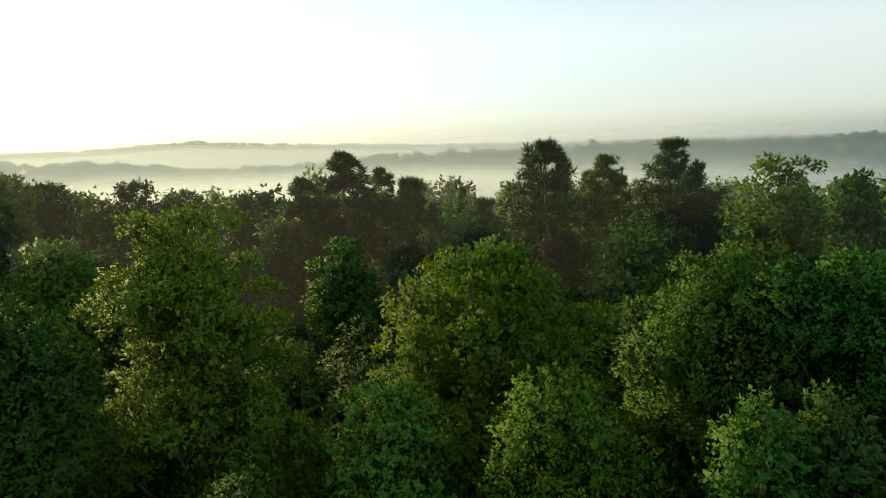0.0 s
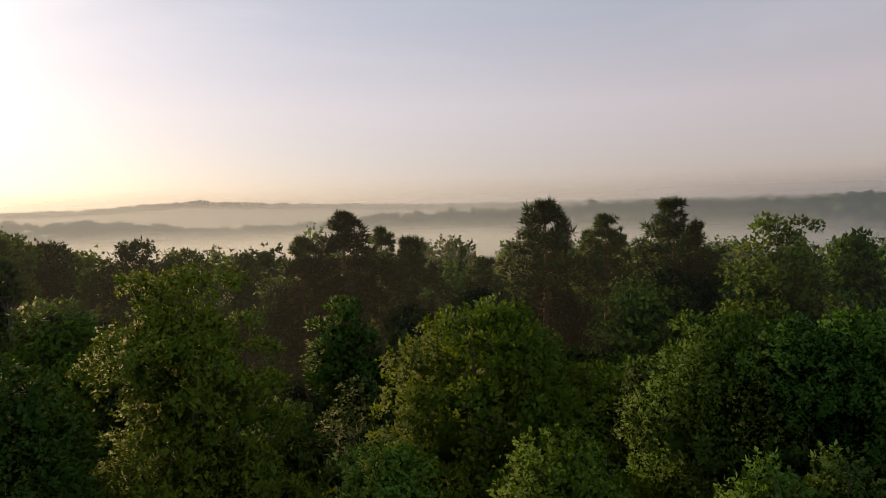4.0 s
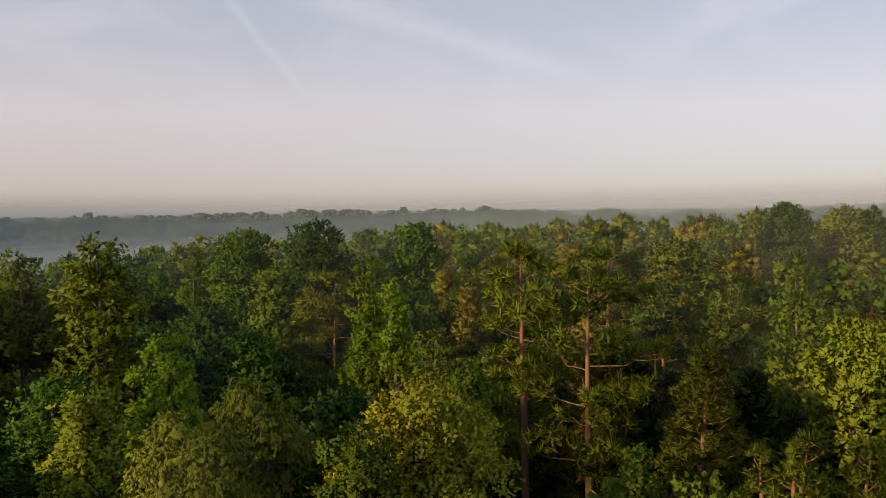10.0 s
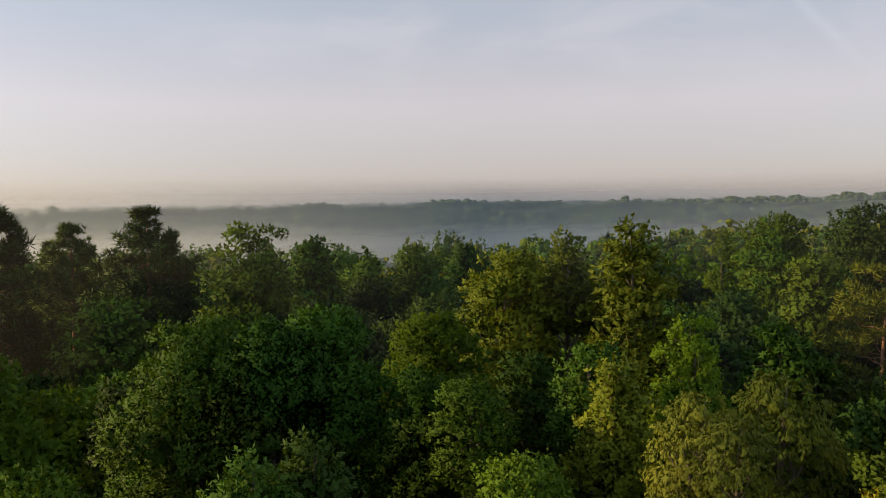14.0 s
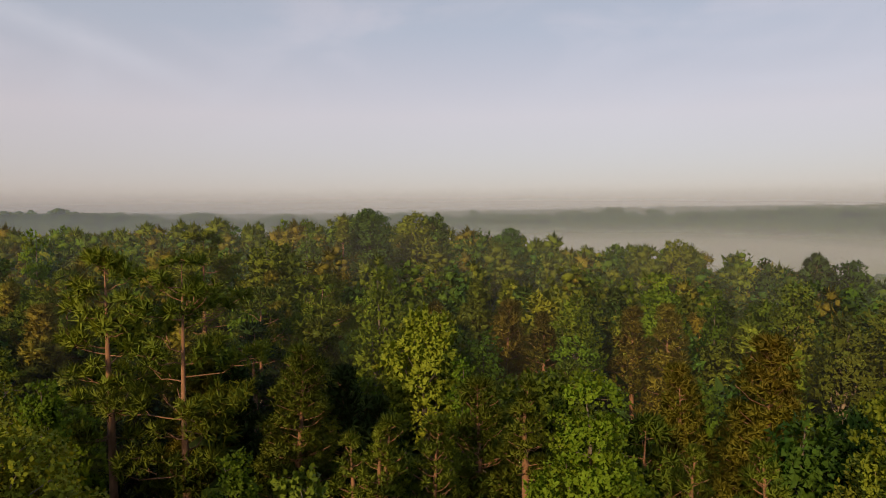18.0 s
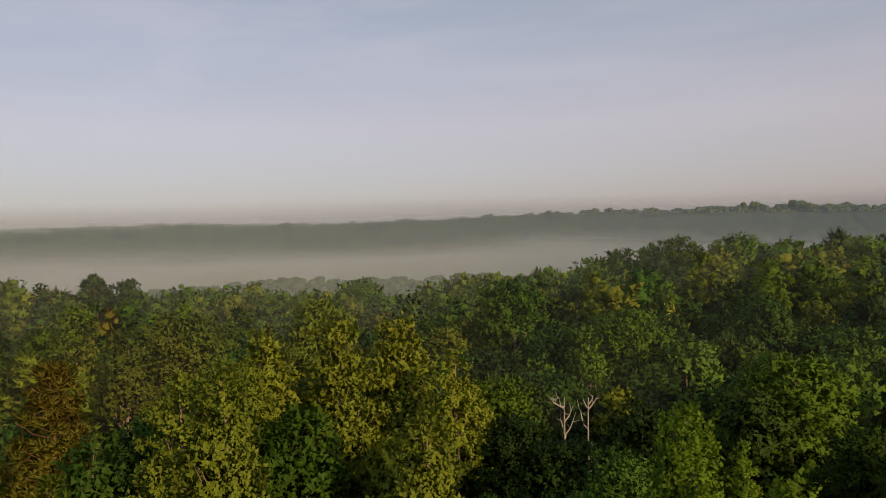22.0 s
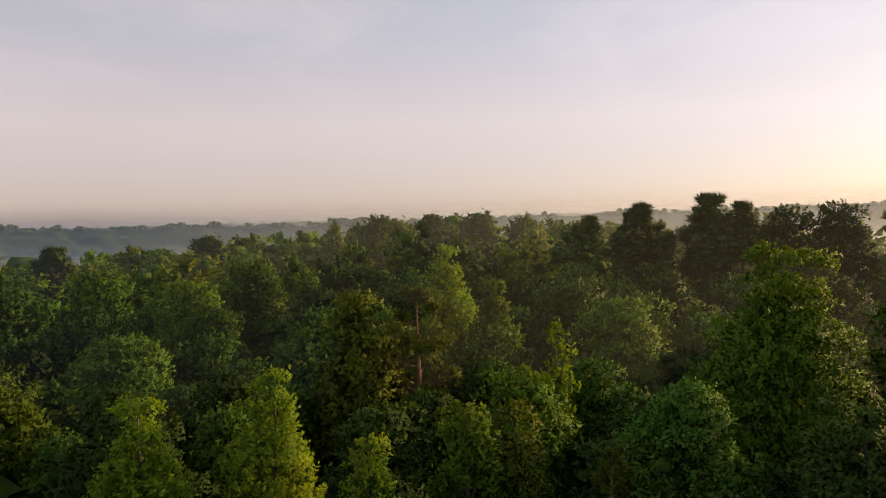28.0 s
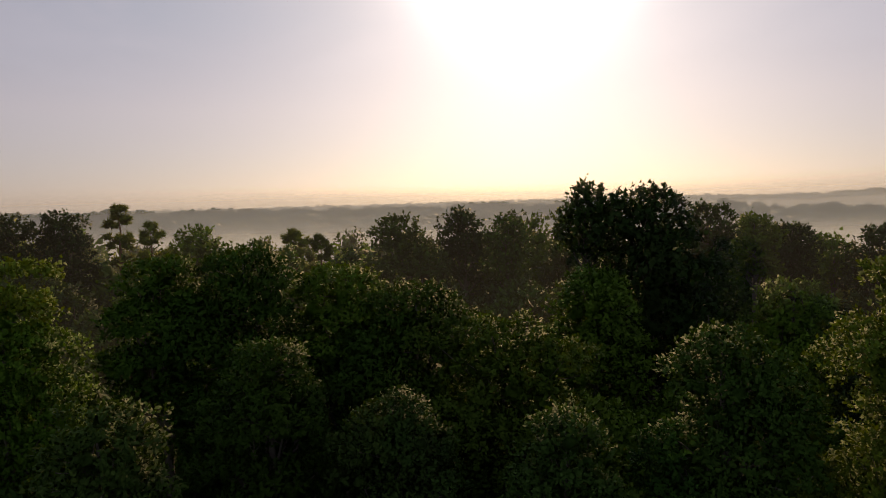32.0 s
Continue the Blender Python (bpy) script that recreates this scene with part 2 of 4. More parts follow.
# ---- mesh making ----
def mesh_of(name, verts, faces, mat, smooth=False, normals=None, slots=None):
    """A mesh from an array of points and an array of equal-sided faces."""
    me = bpy.data.meshes.new(name)
    verts, faces = np.asarray(verts, np.float32), np.asarray(faces, np.int32)
    k = faces.shape[1]
    me.vertices.add(len(verts))
    me.vertices.foreach_set("co", verts.ravel())
    me.loops.add(faces.size)
    me.loops.foreach_set("vertex_index", faces.ravel())
    me.polygons.add(len(faces))
    me.polygons.foreach_set("loop_start", np.arange(0, faces.size, k, dtype=np.int32))
    me.polygons.foreach_set("use_smooth", np.full(len(faces), smooth))
    for m in mat if isinstance(mat, (list, tuple)) else (mat,):
        me.materials.append(m)
    if slots is not None:
        me.polygons.foreach_set("material_index", np.asarray(slots, np.int32))
    me.update(calc_edges=True)
    if normals is not None:
        # leaves take the roundness of their clump
        me.normals_split_custom_set_from_vertices(np.asarray(normals, np.float32))
    return me


def unit(v):
    return v / np.maximum(np.linalg.norm(v, axis=-1, keepdims=True), 1e-9)


def icosphere(finer):
    g = (1 + math.sqrt(5)) / 2
    v = [(-1, g, 0), (1, g, 0), (-1, -g, 0), (1, -g, 0), (0, -1, g), (0, 1, g), (0, -1, -g), (0, 1, -g), (g, 0, -1), (g, 0, 1), (-g, 0, -1), (-g, 0, 1)]
    f = [(0, 11, 5), (0, 5, 1), (0, 1, 7), (0, 7, 10), (0, 10, 11), (1, 5, 9), (5, 11, 4), (11, 10, 2), (10, 7, 6), (7, 1, 8),
         (3, 9, 4), (3, 4, 2), (3, 2, 6), (3, 6, 8), (3, 8, 9), (4, 9, 5), (2, 4, 11), (6, 2, 10), (8, 6, 7), (9, 8, 1)]
    v = [tuple(unit(np.array(p, float))) for p in v]
    if finer:
        seen, g2 = {}, []

        def between(a, c):
            k = (min(a, c), max(a, c))
            if k not in seen:
                seen[k] = len(v)
                v.append(tuple(unit(np.array(v[a]) + np.array(v[c]))))
            return seen[k]

        for a, c, d in f:
            p, q, r = between(a, c), between(c, d), between(d, a)
            g2 += [(a, p, r), (c, q, p), (d, r, q), (p, q, r)]
        f = g2
    return np.array(v), np.array(f)


BALLS = (icosphere(False), icosphere(True))


def billows(rng, at, size, flat, finer, knobs=0.16):
    """Knobbly leaf masses, the dense inside of each clump of leaves. Points, triangles and normals."""
    bv, bf = BALLS[finer]
    n, k = len(at), len(bv)
    turn = rng.normal(size=(n, 3))
    s = size[:, None, None] * (1 + rng.normal(scale=knobs, size=(n, k, 1)))
    v = np.asarray(at)[:, None] + bv[None] * s * np.array((1.08, 1.08, flat))
    f = (np.arange(n) * k)[:, None, None] + bf[None]
    return v.reshape(-1, 3), f.reshape(-1, 3), np.tile(bv, (n, 1))


def tube(points, radii, sides=6):
    """A tapered limb along a line of points."""
    points = np.asarray(points, float)
    d = unit(np.gradient(points, axis=0))
    ref = np.where(np.abs(d[:, 2:3]) > 0.9, np.array([[1.0, 0, 0]]), np.array([[0, 0, 1.0]]))
    a = unit(np.cross(d, ref))
    b = np.cross(d, a)
    ang = np.linspace(0, 2 * np.pi, sides, endpoint=False)
    ring = a[:, None] * np.cos(ang)[None, :, None] + b[:, None] * np.sin(ang)[None, :, None]
    v = points[:, None] + ring * np.asarray(radii)[:, None, None]
    k, f = len(points), []
    for i in range(k - 1):
        for j in range(sides):
            f.append((i * sides + j, i * sides + (j + 1) % sides, (i + 1) * sides + (j + 1) % sides, (i + 1) * sides + j))
    return v.reshape(-1, 3), np.array(f)


def gather(pieces):
    v, f, n = [], [], 0
    for p in pieces:
        v.append(p[0])
        f.append(p[1] + n)
        n += len(p[0])
    out = (np.concatenate(v), np.concatenate(f))
    return out if len(pieces[0]) < 3 else (*out, np.concatenate([p[2] for p in pieces]))


def limb(rng, a, b, r0, r1, sag=0.0, sides=5, n=5):
    a, b = np.array(a, float), np.array(b, float)
    s = np.linspace(0, 1, n)[:, None]
    p = a + (b - a) * s
    size = np.linalg.norm(b - a)
    p[:, 2] += (-sag * size * np.sin(np.pi * s[:, 0]))
    p[1:-1] += rng.normal(scale=0.03 * size, size=(n - 2, 3))
    return tube(p, np.linspace(r0, r1, n), sides)


def masses(rng, wide, deep, habit, simple=False):
    """The main leaf masses of a crown whose tip is at the origin: middles and radii."""
    out = []
    if habit in ("cone", "spire"):
        levels = 4 if simple else 5 if habit == "cone" else 7
        for i in range(levels):
            q = i / (levels - 1)
            ring = wide * (0.33 if habit == "cone" else 0.27) * q ** 0.7
            many = (1, 3, 5, 6, 6)[i] if habit == "cone" else (1, 1, 2, 3, 3, 4, 3)[i]
            for j in range(many):
                a = j * 6.283 / many + i * 1.1 + rng.normal(scale=0.25)
                r = wide * (0.12 + 0.08 * q) * rng.uniform(0.8, 1.2)
                out.append((ring * math.cos(a) * rng.uniform(0.8, 1.15), ring * math.sin(a) * rng.uniform(0.8, 1.15), -deep * (0.10 + 0.78 * q) + rng.normal(scale=0.03 * deep), r, r * 1.35))
        return np.array(out)
    out.append((rng.normal(scale=0.04 * wide), rng.normal(scale=0.04 * wide), -deep * 0.15, wide * 0.21, deep * 0.14))
    rings = ((4, 0.24, 0.42, 0.27), (5, 0.31, 0.74, 0.27)) if simple else ((4, 0.22, 0.26, 0.20), (6, 0.32, 0.46, 0.20), (7, 0.34, 0.68, 0.19), (6, 0.28, 0.92, 0.19))
    for many, ring, level, size in rings:
        for j in range(many):
            a = (j + rng.uniform(-0.22, 0.22)) * 6.283 / many + level * 9
            r = wide * size * rng.uniform(0.78, 1.18)
            k = wide * ring * rng.uniform(0.78, 1.12)
            out.append((k * math.cos(a), k * math.sin(a), -deep * (level + rng.uniform(-0.07, 0.07)), r, deep * (0.18 if simple else 0.115) * rng.uniform(0.8, 1.2)))
    return np.array(out)


def broadleaf(seed, wide, deep, habit, leaf, dense=1.0, droop=0.0, upright=0.5, kite=True, coarse=1.0, hearts=True, twigs=0):
    """Trunk with limbs, and leaves, of a broadleaved tree whose tip is at the origin: masses of boughs, each a puff of leafy twigs."""
    rng = np.random.RandomState(seed)
    mass = masses(rng, wide, deep, habit, twigs > 0)
    puff = (0.24 + 0.055 * wide) * coarse
    mid, size, own = [], [], []
    for i, (x, y, z, r, rz) in enumerate(mass):
        n = max(4, int(12.6 * r * (r + rz) * 0.5 / (1.75 * puff) ** 2))
        k = np.arange(n) + 0.5
        h = 1 - 2 * k / n
        a = k * 2.39996 + rng.uniform(0, 6.283)
        s = np.sqrt(1 - h * h)
        d = np.column_stack([s * np.cos(a), s * np.sin(a), h]) + rng.normal(scale=0.16, size=(n, 3))
        p = np.array((x, y, z)) + d * np.array((r, r, rz)) * rng.uniform(0.78, 1.08, (n, 1))
        hid = np.zeros(n, bool)
        for j, (x2, y2, z2, r2, rz2) in enumerate(mass):
            if j != i:
                hid |= (((p - np.array((x2, y2, z2))) / np.array((r2, r2, rz2))) ** 2).sum(1) < 0.62
        keep = ~hid & (d[:, 2] > -0.35)
        mid.append(p[keep])
        size.append(puff * rng.uniform(0.65, 1.3, keep.sum()))
        own.append(np.full(keep.sum(), i))
    c, r, own = np.concatenate(mid), np.concatenate(size), np.concatenate(own)
    c[:, 2] -= np.maximum(0, c[:, 2] + r * 0.8)
    # keep to the width that was asked for
    k = np.array((1, 1, 0)) * (wide / 2 / np.percentile(np.hypot(c[:, 0], c[:, 1]) + r, 95)) + np.array((0, 0, 1.0))
    c = c * k
    mass = mass * np.array((*k, k[0], 1))
    hub = mass[own][:, :3]
    out = unit(unit(c - hub) + unit(c - np.array((0, 0, -deep * 0.65))) * 0.7)
    up = np.array((0, 0, 1.0))
    each = 8 if kite else 5
    simple, twigs = twigs > 0, twigs or int(dense * 2.3 * (r ** 2).sum() / leaf ** 2)
    w = rng.choice(len(c), size=twigs, p=r ** 2 / (r ** 2).sum())
    d = unit(unit(rng.normal(size=(twigs, 3))) + out[w] * 0.55 + up * 0.5)
    tip = c[w] + d * r[w][:, None] * rng.uniform(0.62, 1.05, (twigs, 1)) * np.array((1.15, 1.15, 0.82))
    deep_in = rng.uniform(size=twigs) < 0.16
    tip[deep_in] = hub[w][deep_in] + (tip[deep_in] - hub[w][deep_in]) * rng.uniform(0.3, 0.8, (deep_in.sum(), 1))
    axis = unit(d + up * (upright if not droop else -droop))
    run_out = leaf * rng.uniform(1.2, 2.4, (twigs, 1))
    shoot = rng.uniform(size=twigs) < 0.10 * upright
    run_out[shoot] *= 2.2
    b = np.repeat(np.arange(twigs), each)
    n = len(b)
    q = rng.uniform(0, 1, (n, 1))
    at = tip[b] + axis[b] * (q - 0.35) * run_out[b] + rng.normal(scale=leaf * 0.22, size=(n, 3))
    run = unit(axis[b] * (0.3 + 0.5 * q) + unit(rng.normal(size=(n, 3))) * 0.7 - up * (0.12 + droop))
    face = d[b] * 0.9 + up * (0.55 if not droop else 0.1) + rng.normal(scale=0.42, size=(n, 3))
    face = unit(face - run * (face * run).sum(1, keepdims=True))
    side = np.cross(face, run)
    ln = leaf * rng.uniform(0.65, 1.3, (n, 1))
    wd = ln * (0.36 if not droop else 0.2)
    round_off = unit((c - np.array((0, 0, -deep * 0.55))) * np.array((1, 1, 0.8)))
    nv = unit(face * 0.34 + d[b] * 0.38 + out[w][b] * 0.45 + round_off[w][b] * 0.4)
    if kite:
        v = np.stack([at, at + run * ln * 0.45 - side * wd - face * ln * 0.06, at + run * ln, at + run * ln * 0.45 + side * wd - face * ln * 0.06], 1).reshape(-1, 3)
        k = np.arange(n)[:, None] * 4
        f = np.concatenate([k + np.array((0, 1, 2)), k + np.array((0, 2, 3))])
        nv = np.repeat(nv, 4, axis=0)
    else:
        v = np.stack([at - side * wd * 1.25, at + side * wd * 1.25, at + run * ln * 1.1], 1).reshape(-1, 3)
        f = np.arange(3 * n).reshape(n, 3)[:, ::-1]
        nv = np.repeat(nv, 3, axis=0)
    parts = [(v, f, nv)]
    if hearts:
        bv, bf, bn = billows(rng, mass[:, :3] - np.array((0, 0, 0.1)) * mass[:, 4:], mass[:, 3] * (0.8 if simple else 0.36), 1.0, 0, 0.15)
        parts.append((bv, bf, bn))
    crown = gather(parts)
    # trunk, a limb to each mass, boughs to its puffs
    z = np.array((-deep - 16, -deep - 6, -deep, -deep * 0.75, -deep * 0.5, -deep * 0.25, -deep * 0.06))
    bend = rng.normal(scale=0.012 * wide + 0.02, size=(7, 2)).cumsum(0) * np.linspace(0.2, 1, 7)[:, None]
    r0 = 0.07 + 0.022 * wide
    girth = r0 * np.array((1.25, 1.1, 1.0, 0.8, 0.55, 0.3, 0.08))
    wood = [tube(np.column_stack([bend, z]), girth, 8)]
    for i, (x, y, mz, r1, _) in enumerate(mass):
        fork = max(-deep - 1.5, mz - math.hypot(x, y) * 1.15 - r1 * 0.5)
        a = np.array((np.interp(fork, z, bend[:, 0]), np.interp(fork, z, bend[:, 1]), fork))
        g = np.interp(fork, z, girth) * 0.55
        hubs = np.array((x, y, mz))
        wood.append(limb(rng, a, hubs, g, g * 0.45, 0.10, 5, 5))
        mine = np.where(own == i)[0]
        for j in mine[:: 2 if kite else 4]:
            wood.append(limb(rng, a + (hubs - a) * rng.uniform(0.6, 1.0), c[j] + out[j] * r[j] * 0.3, g * 0.4, 0.012, 0.04, 4, 4))
    return gather(wood), crown


def pine(seed, wide, deep, habit, needle, dense=1.0):
    """Trunk with limbs, and needles, of a pine whose tip is at the origin: branches that end in pads of round needle tufts."""
    rng = np.random.RandomState(seed)
    z = np.array((-deep - 20, -deep - 8, -deep, -deep * 0.75, -deep * 0.5, -deep * 0.25, -0.25))
    bend = rng.normal(scale=0.06, size=(7, 2)).cumsum(0)
    r0 = 0.06 + 0.0075 * (deep + 10)
    girth = r0 * np.array((1.3, 1.1, 0.95, 0.75, 0.5, 0.28, 0.04))
    wood = [tube(np.column_stack([bend, z]), girth, 8)]
    up = np.array((0, 0, 1.0))
    tufts, away, big = [], [], []
    rings = max(5, int(deep / ({"old": 0.85, "crown": 0.66, "young": 0.42}[habit] * max(1.0, needle / 0.45))))
    usual = needle * (1.4 if habit != "young" else 1.1)
    for i in range(rings):
        s = min(1.0, max(0.0, (i + rng.uniform(-0.2, 0.2)) / (rings - 1)))
        zz = -deep * min(1.0, max(0.03, 0.03 + 0.97 * s))
        if habit == "young":
            reach, rise, many = wide / 2 * (0.12 + 0.88 * s ** 0.75), 0.75 - 0.45 * s, 5
        elif habit == "crown":
            reach, rise, many = wide / 2 * (0.10 + 0.90 * math.sin(min(1, s * 1.1 + 0.05) * 1.9)), 0.16 - 0.3 * s, 6
        else:
            reach, rise, many = wide / 2 * (0.16 + 0.84 * math.sin(min(1.0, 0.05 + s * 1.05) * 2.35)), 0.4 - 0.35 * s, 4
        for j in range(many):
            if needle > 0.6 and j > 2:
                continue
            ang = (j + rng.uniform(-0.3, 0.3)) * 6.283 / many + i * 2.1
            far = reach * (rng.uniform(0.38, 1.2) if habit == "old" else rng.uniform(0.72, 1.1) if habit == "young" else rng.uniform(0.42, 1.2))
            at_z = min(-0.1, zz + rng.normal(scale=0.4) * deep / rings)
            b = np.array((np.interp(at_z, z, bend[:, 0]), np.interp(at_z, z, bend[:, 1]), at_z))
            h = np.array((math.cos(ang), math.sin(ang), 0))
            e = b + (h + up * rise * rng.uniform(0.6, 1.3)) * far
            e[2] = min(e[2], -0.15)
            g = np.interp(zz, z, girth) * 0.2 + 0.008
            wood.append(limb(rng, b, e, g, 0.014, 0.06, 5, 5))
            many_tufts = max(3, int(dense * (6 + 5.4 * far * far / (usual * 3.2))))
            across = np.cross(h, up)
            q = rng.uniform(0.0, 1.0, many_tufts) ** 0.6
            for k in q:
                fan = (0.10 + 0.34 * far) * (0.35 + 0.65 * math.sin(min(1.0, k) * 2.4))
                p = b + (e - b) * ((0.38 + 0.68 * k) if habit != "young" else (0.12 + 0.92 * k)) + across * rng.uniform(-1, 1) * fan + up * ((rng.uniform(-0.3, 0.36) if habit == "crown" else rng.uniform(-0.08, 0.24)) * min(far, 2.0) + 0.05)
                p[2] = min(p[2], -usual * 0.5)
                tufts.append(p)
                away.append(unit(h * 0.55 + up * (0.75 if habit != "young" else 1.5) + across * rng.uniform(-0.4, 0.4)))
                big.append(usual * rng.uniform(0.75, 1.25))
            if habit != "young" and far > 1.0:
                for _ in range(3):
                    wood.append(limb(rng, b + (e - b) * rng.uniform(0.4, 0.8), tufts[-1 - rng.randint(many_tufts)], 0.02, 0.008, 0.0, 4, 3))
    c, o, r = np.array(tufts), np.array(away), np.array(big)
    blades = 22 if needle < 0.6 else 8
    b = np.repeat(np.arange(len(c)), blades)
    n = len(b)
    run = unit(unit(rng.normal(size=(n, 3))) + o[b] * 0.75)
    at = c[b] + run * r[b][:, None] * 0.12
    face = unit(np.cross(run, rng.normal(size=(n, 3))))
    side = np.cross(face, run)
    ln = r[b][:, None] * rng.uniform(0.6, 1.1, (n, 1))
    w = ln * 0.15
    v = np.stack([at - side * w * 0.6 + run * ln * 0.1, at + side * w * 0.6 + run * ln * 0.1, at + run * ln + side * w * 0.7, at + run * ln - side * w * 0.7], 1)[:, (0, 1, 2)].reshape(-1, 3)
    nv = np.repeat(unit(run * 0.4 + o[b] * 0.4 + unit((c - np.array((0, 0, -deep * 0.6))) * np.array((1.6, 1.6, 0.6)))[b] * 0.75), 3, axis=0)
    parts = [(v, np.arange(3 * n).reshape(n, 3), nv)]
    if needle > 0.4:
        soft = billows(rng, c[::3], r[::3] * 0.5, 0.8, 0, 0.25)
        parts.append((soft[0], soft[1], unit(soft[2] + np.repeat(o[::3], 12, axis=0) * 0.5)))
    return gather(wood), gather(parts)


def dead(seed, high, wide):
    """A bare dead tree whose tip is at the origin."""
    rng = np.random.RandomState(seed)
    path = np.column_stack([rng.normal(scale=0.08, size=9).cumsum(), rng.normal(scale=0.06, size=9).cumsum(), np.linspace(-high - 10, 0, 9)])
    wood = [tube(path, np.linspace(0.15, 0.025, 9), 7)]
    for i in range(8):
        s = rng.uniform(0.05, 0.75)
        zz = -high * 0.6 * s
        b = np.array((np.interp(zz, path[:, 2], path[:, 0]), np.interp(zz, path[:, 2], path[:, 1]), zz))
        ang = i * 2.4
        e = b + np.array((math.cos(ang), math.sin(ang), 1.7)) * wide * rng.uniform(0.12, 0.36)
        e[2] = min(e[2], 0)
        wood.append(limb(rng, b, e, 0.05, 0.012, 0.12, 5, 5))
        for _ in range(2):
            q = b + (e - b) * rng.uniform(0.4, 0.9)
            wood.append(limb(rng, q, q + unit(rng.normal(size=3) + np.array((0, 0, 0.6))) * wide * 0.16, 0.02, 0.006, 0.0, 4, 4))
    return gather(wood), None


# ---- lie of the land ----
def by_azimuth(stops):
    a, b = np.array(stops[0::2], float), np.array(stops[1::2], float)
    return lambda az: np.interp(az, a, b, period=360)


# elevation of the near woods' skyline, and how far off that edge is
SKYLINE = by_azimuth([-180, -3.0, -172, -2.3, -160, -1.9, -150, -1.8, -138, -1.9, -128, -1.5, -117, -0.7, -95, -0.7, -85, -1.3, -78, -2.6, -60, -2.9, -50, -2.5,
                      -42, -1.9, -34, -2.8, -26, -3.5, 0, -3.8, 9, -3.3, 20, -3.2, 30, -4.2, 40, -3.8, 50, -3.0, 60, -2.2, 75, -1.6, 90, -1.0, 105, -0.8, 112, -1.8,
                      122, -3.0, 130, -3.4, 142, -4.6, 150, -5.2, 158, -5.8, 165, -5.4, 172, -4.3])
EDGE = by_azimuth([-180, 150, -140, 190, -120, 150, -80, 110, -45, 85, 0, 85, 40, 95, 60, 160, 100, 210, 125, 160, 160, 170])
# elevation of the first ridge and of the farthest hills
RIDGE = by_azimuth([-180, 0.55, -174, 0.65, -165, 0.4, -160, 0.22, -150, 0.22, -135, 0.1, -120, 0.0, -100, 0.0, -80, 0.2, -60, 0.1, -45, 0.0, -30, -0.3, -20, -1.0, -12, -1.2,
                    -2, -0.45, 5, -0.45, 13, -0.1, 22, -0.1, 30, -0.05, 37, 0.0, 43, 0.25, 50, -0.1, 58, 0.08, 66, 0.15, 76, 0.25, 84, 0.1, 95, -0.3, 105, -0.3, 113, -0.2, 120, -0.05,
                    129, 0.1, 145, 0.25, 152, 0.05, 160, 0.2, 167, 0.25, 172, 0.55])
HILLS = by_azimuth([-180, 0.0, -100, 0.1, -60, 0.3, -40, 0.45, -30, 0.35, -26, 0.4, -19, 0.85, -12, 0.5, 0, 0.15, 20, 0.1, 60, 0.1, 80, 0.15, 100, 0.0, 120, 0.3,
                    143, 0.5, 160, 0.1])
R_RIDGE, R_HILLS = 1100.0, 2600.0


def step(a, b, x):
    q = np.clip((x - a) / (b - a), 0, 1)
    return q * q * (3 - 2 * q)


def canopy(az, r):
    """Height of the treetops at a bearing (degrees, clockwise) and a distance."""
    az, r = np.asarray(az, float), np.asarray(r, float)
    e = EDGE(az)
    rim = EYE_Z + e * np.tan(np.radians(SKYLINE(az)))
    near = EYE_Z - 5.5
    h = near + (rim - near) * np.clip((r - 25) / (e - 25), -0.3, 1)
    low = EYE_Z - 46 + 5 * np.sin(np.radians(az * 5)) + 4 * np.sin(r * 0.013 + np.radians(az * 3))
    q = np.radians(az)
    low = low + 5 * np.sin(r * 0.019 + 3 * q) * np.sin(11 * q + 1.3) + 3 * np.sin(r * 0.043 - 5 * q) * np.sin(23 * q)
    h = h + (low - h) * step(e + 5, e + 190, r)
    top1 = EYE_Z + R_RIDGE * np.tan(np.radians(RIDGE(az))) + 1.5 * np.sin(41 * q + 2 * np.sin(7 * q)) + 1.2 * np.sin(97 * q + 3 * np.sin(17 * q)) - 1.0
    h = h + (top1 - h) * step(690, R_RIDGE, r)
    low2 = EYE_Z - 50
    h = h + (low2 - h) * step(R_RIDGE, R_RIDGE + 500, r)
    top2 = EYE_Z + R_HILLS * np.tan(np.radians(HILLS(az)))
    h = h + (top2 - h) * step(1750, R_HILLS, r)
    return h - 60 * step(R_HILLS, R_HILLS + 1200, r)


TREE = 18.0


def ground_z(x, y):
    r = math.hypot(x, y)
    return float(canopy(math.degrees(math.atan2(x, y)), r)) - TREE + 0.6 * noise.noise(Vector((x * 0.04, y * 0.04, 0)))


def build_ground():
    rings = np.concatenate([np.linspace(0.0, 240, 60), np.geomspace(250, 4700, 60)])
    n = 300
    az = np.arange(n) * 360 / n
    v = []
    for r in rings:
        z = canopy(az, np.full(n, r)) - TREE
        for a, q in zip(az, z):
            x, y = r * math.sin(radians(a)), r * math.cos(radians(a))
            k = 0.04 if r < 300 else 0.012
            v.append((x, y, q + (0.6 if r < 300 else 2.5) * noise.noise(Vector((x * k, y * k, 0)))))
    f = []
    for i in range(len(rings) - 1):
        for j in range(n):
            a, b = i * n + j, i * n + (j + 1) % n
            f.append((a, b, b + n, a + n))
    me = mesh_of("ground", v, np.array(f)[:, ::-1], SOIL, True)
    ob = new("ground", me)
    tagged(ob, "dark leaf-littered forest floor rolling out to far hills", "ground", kind="structure")


build_ground()

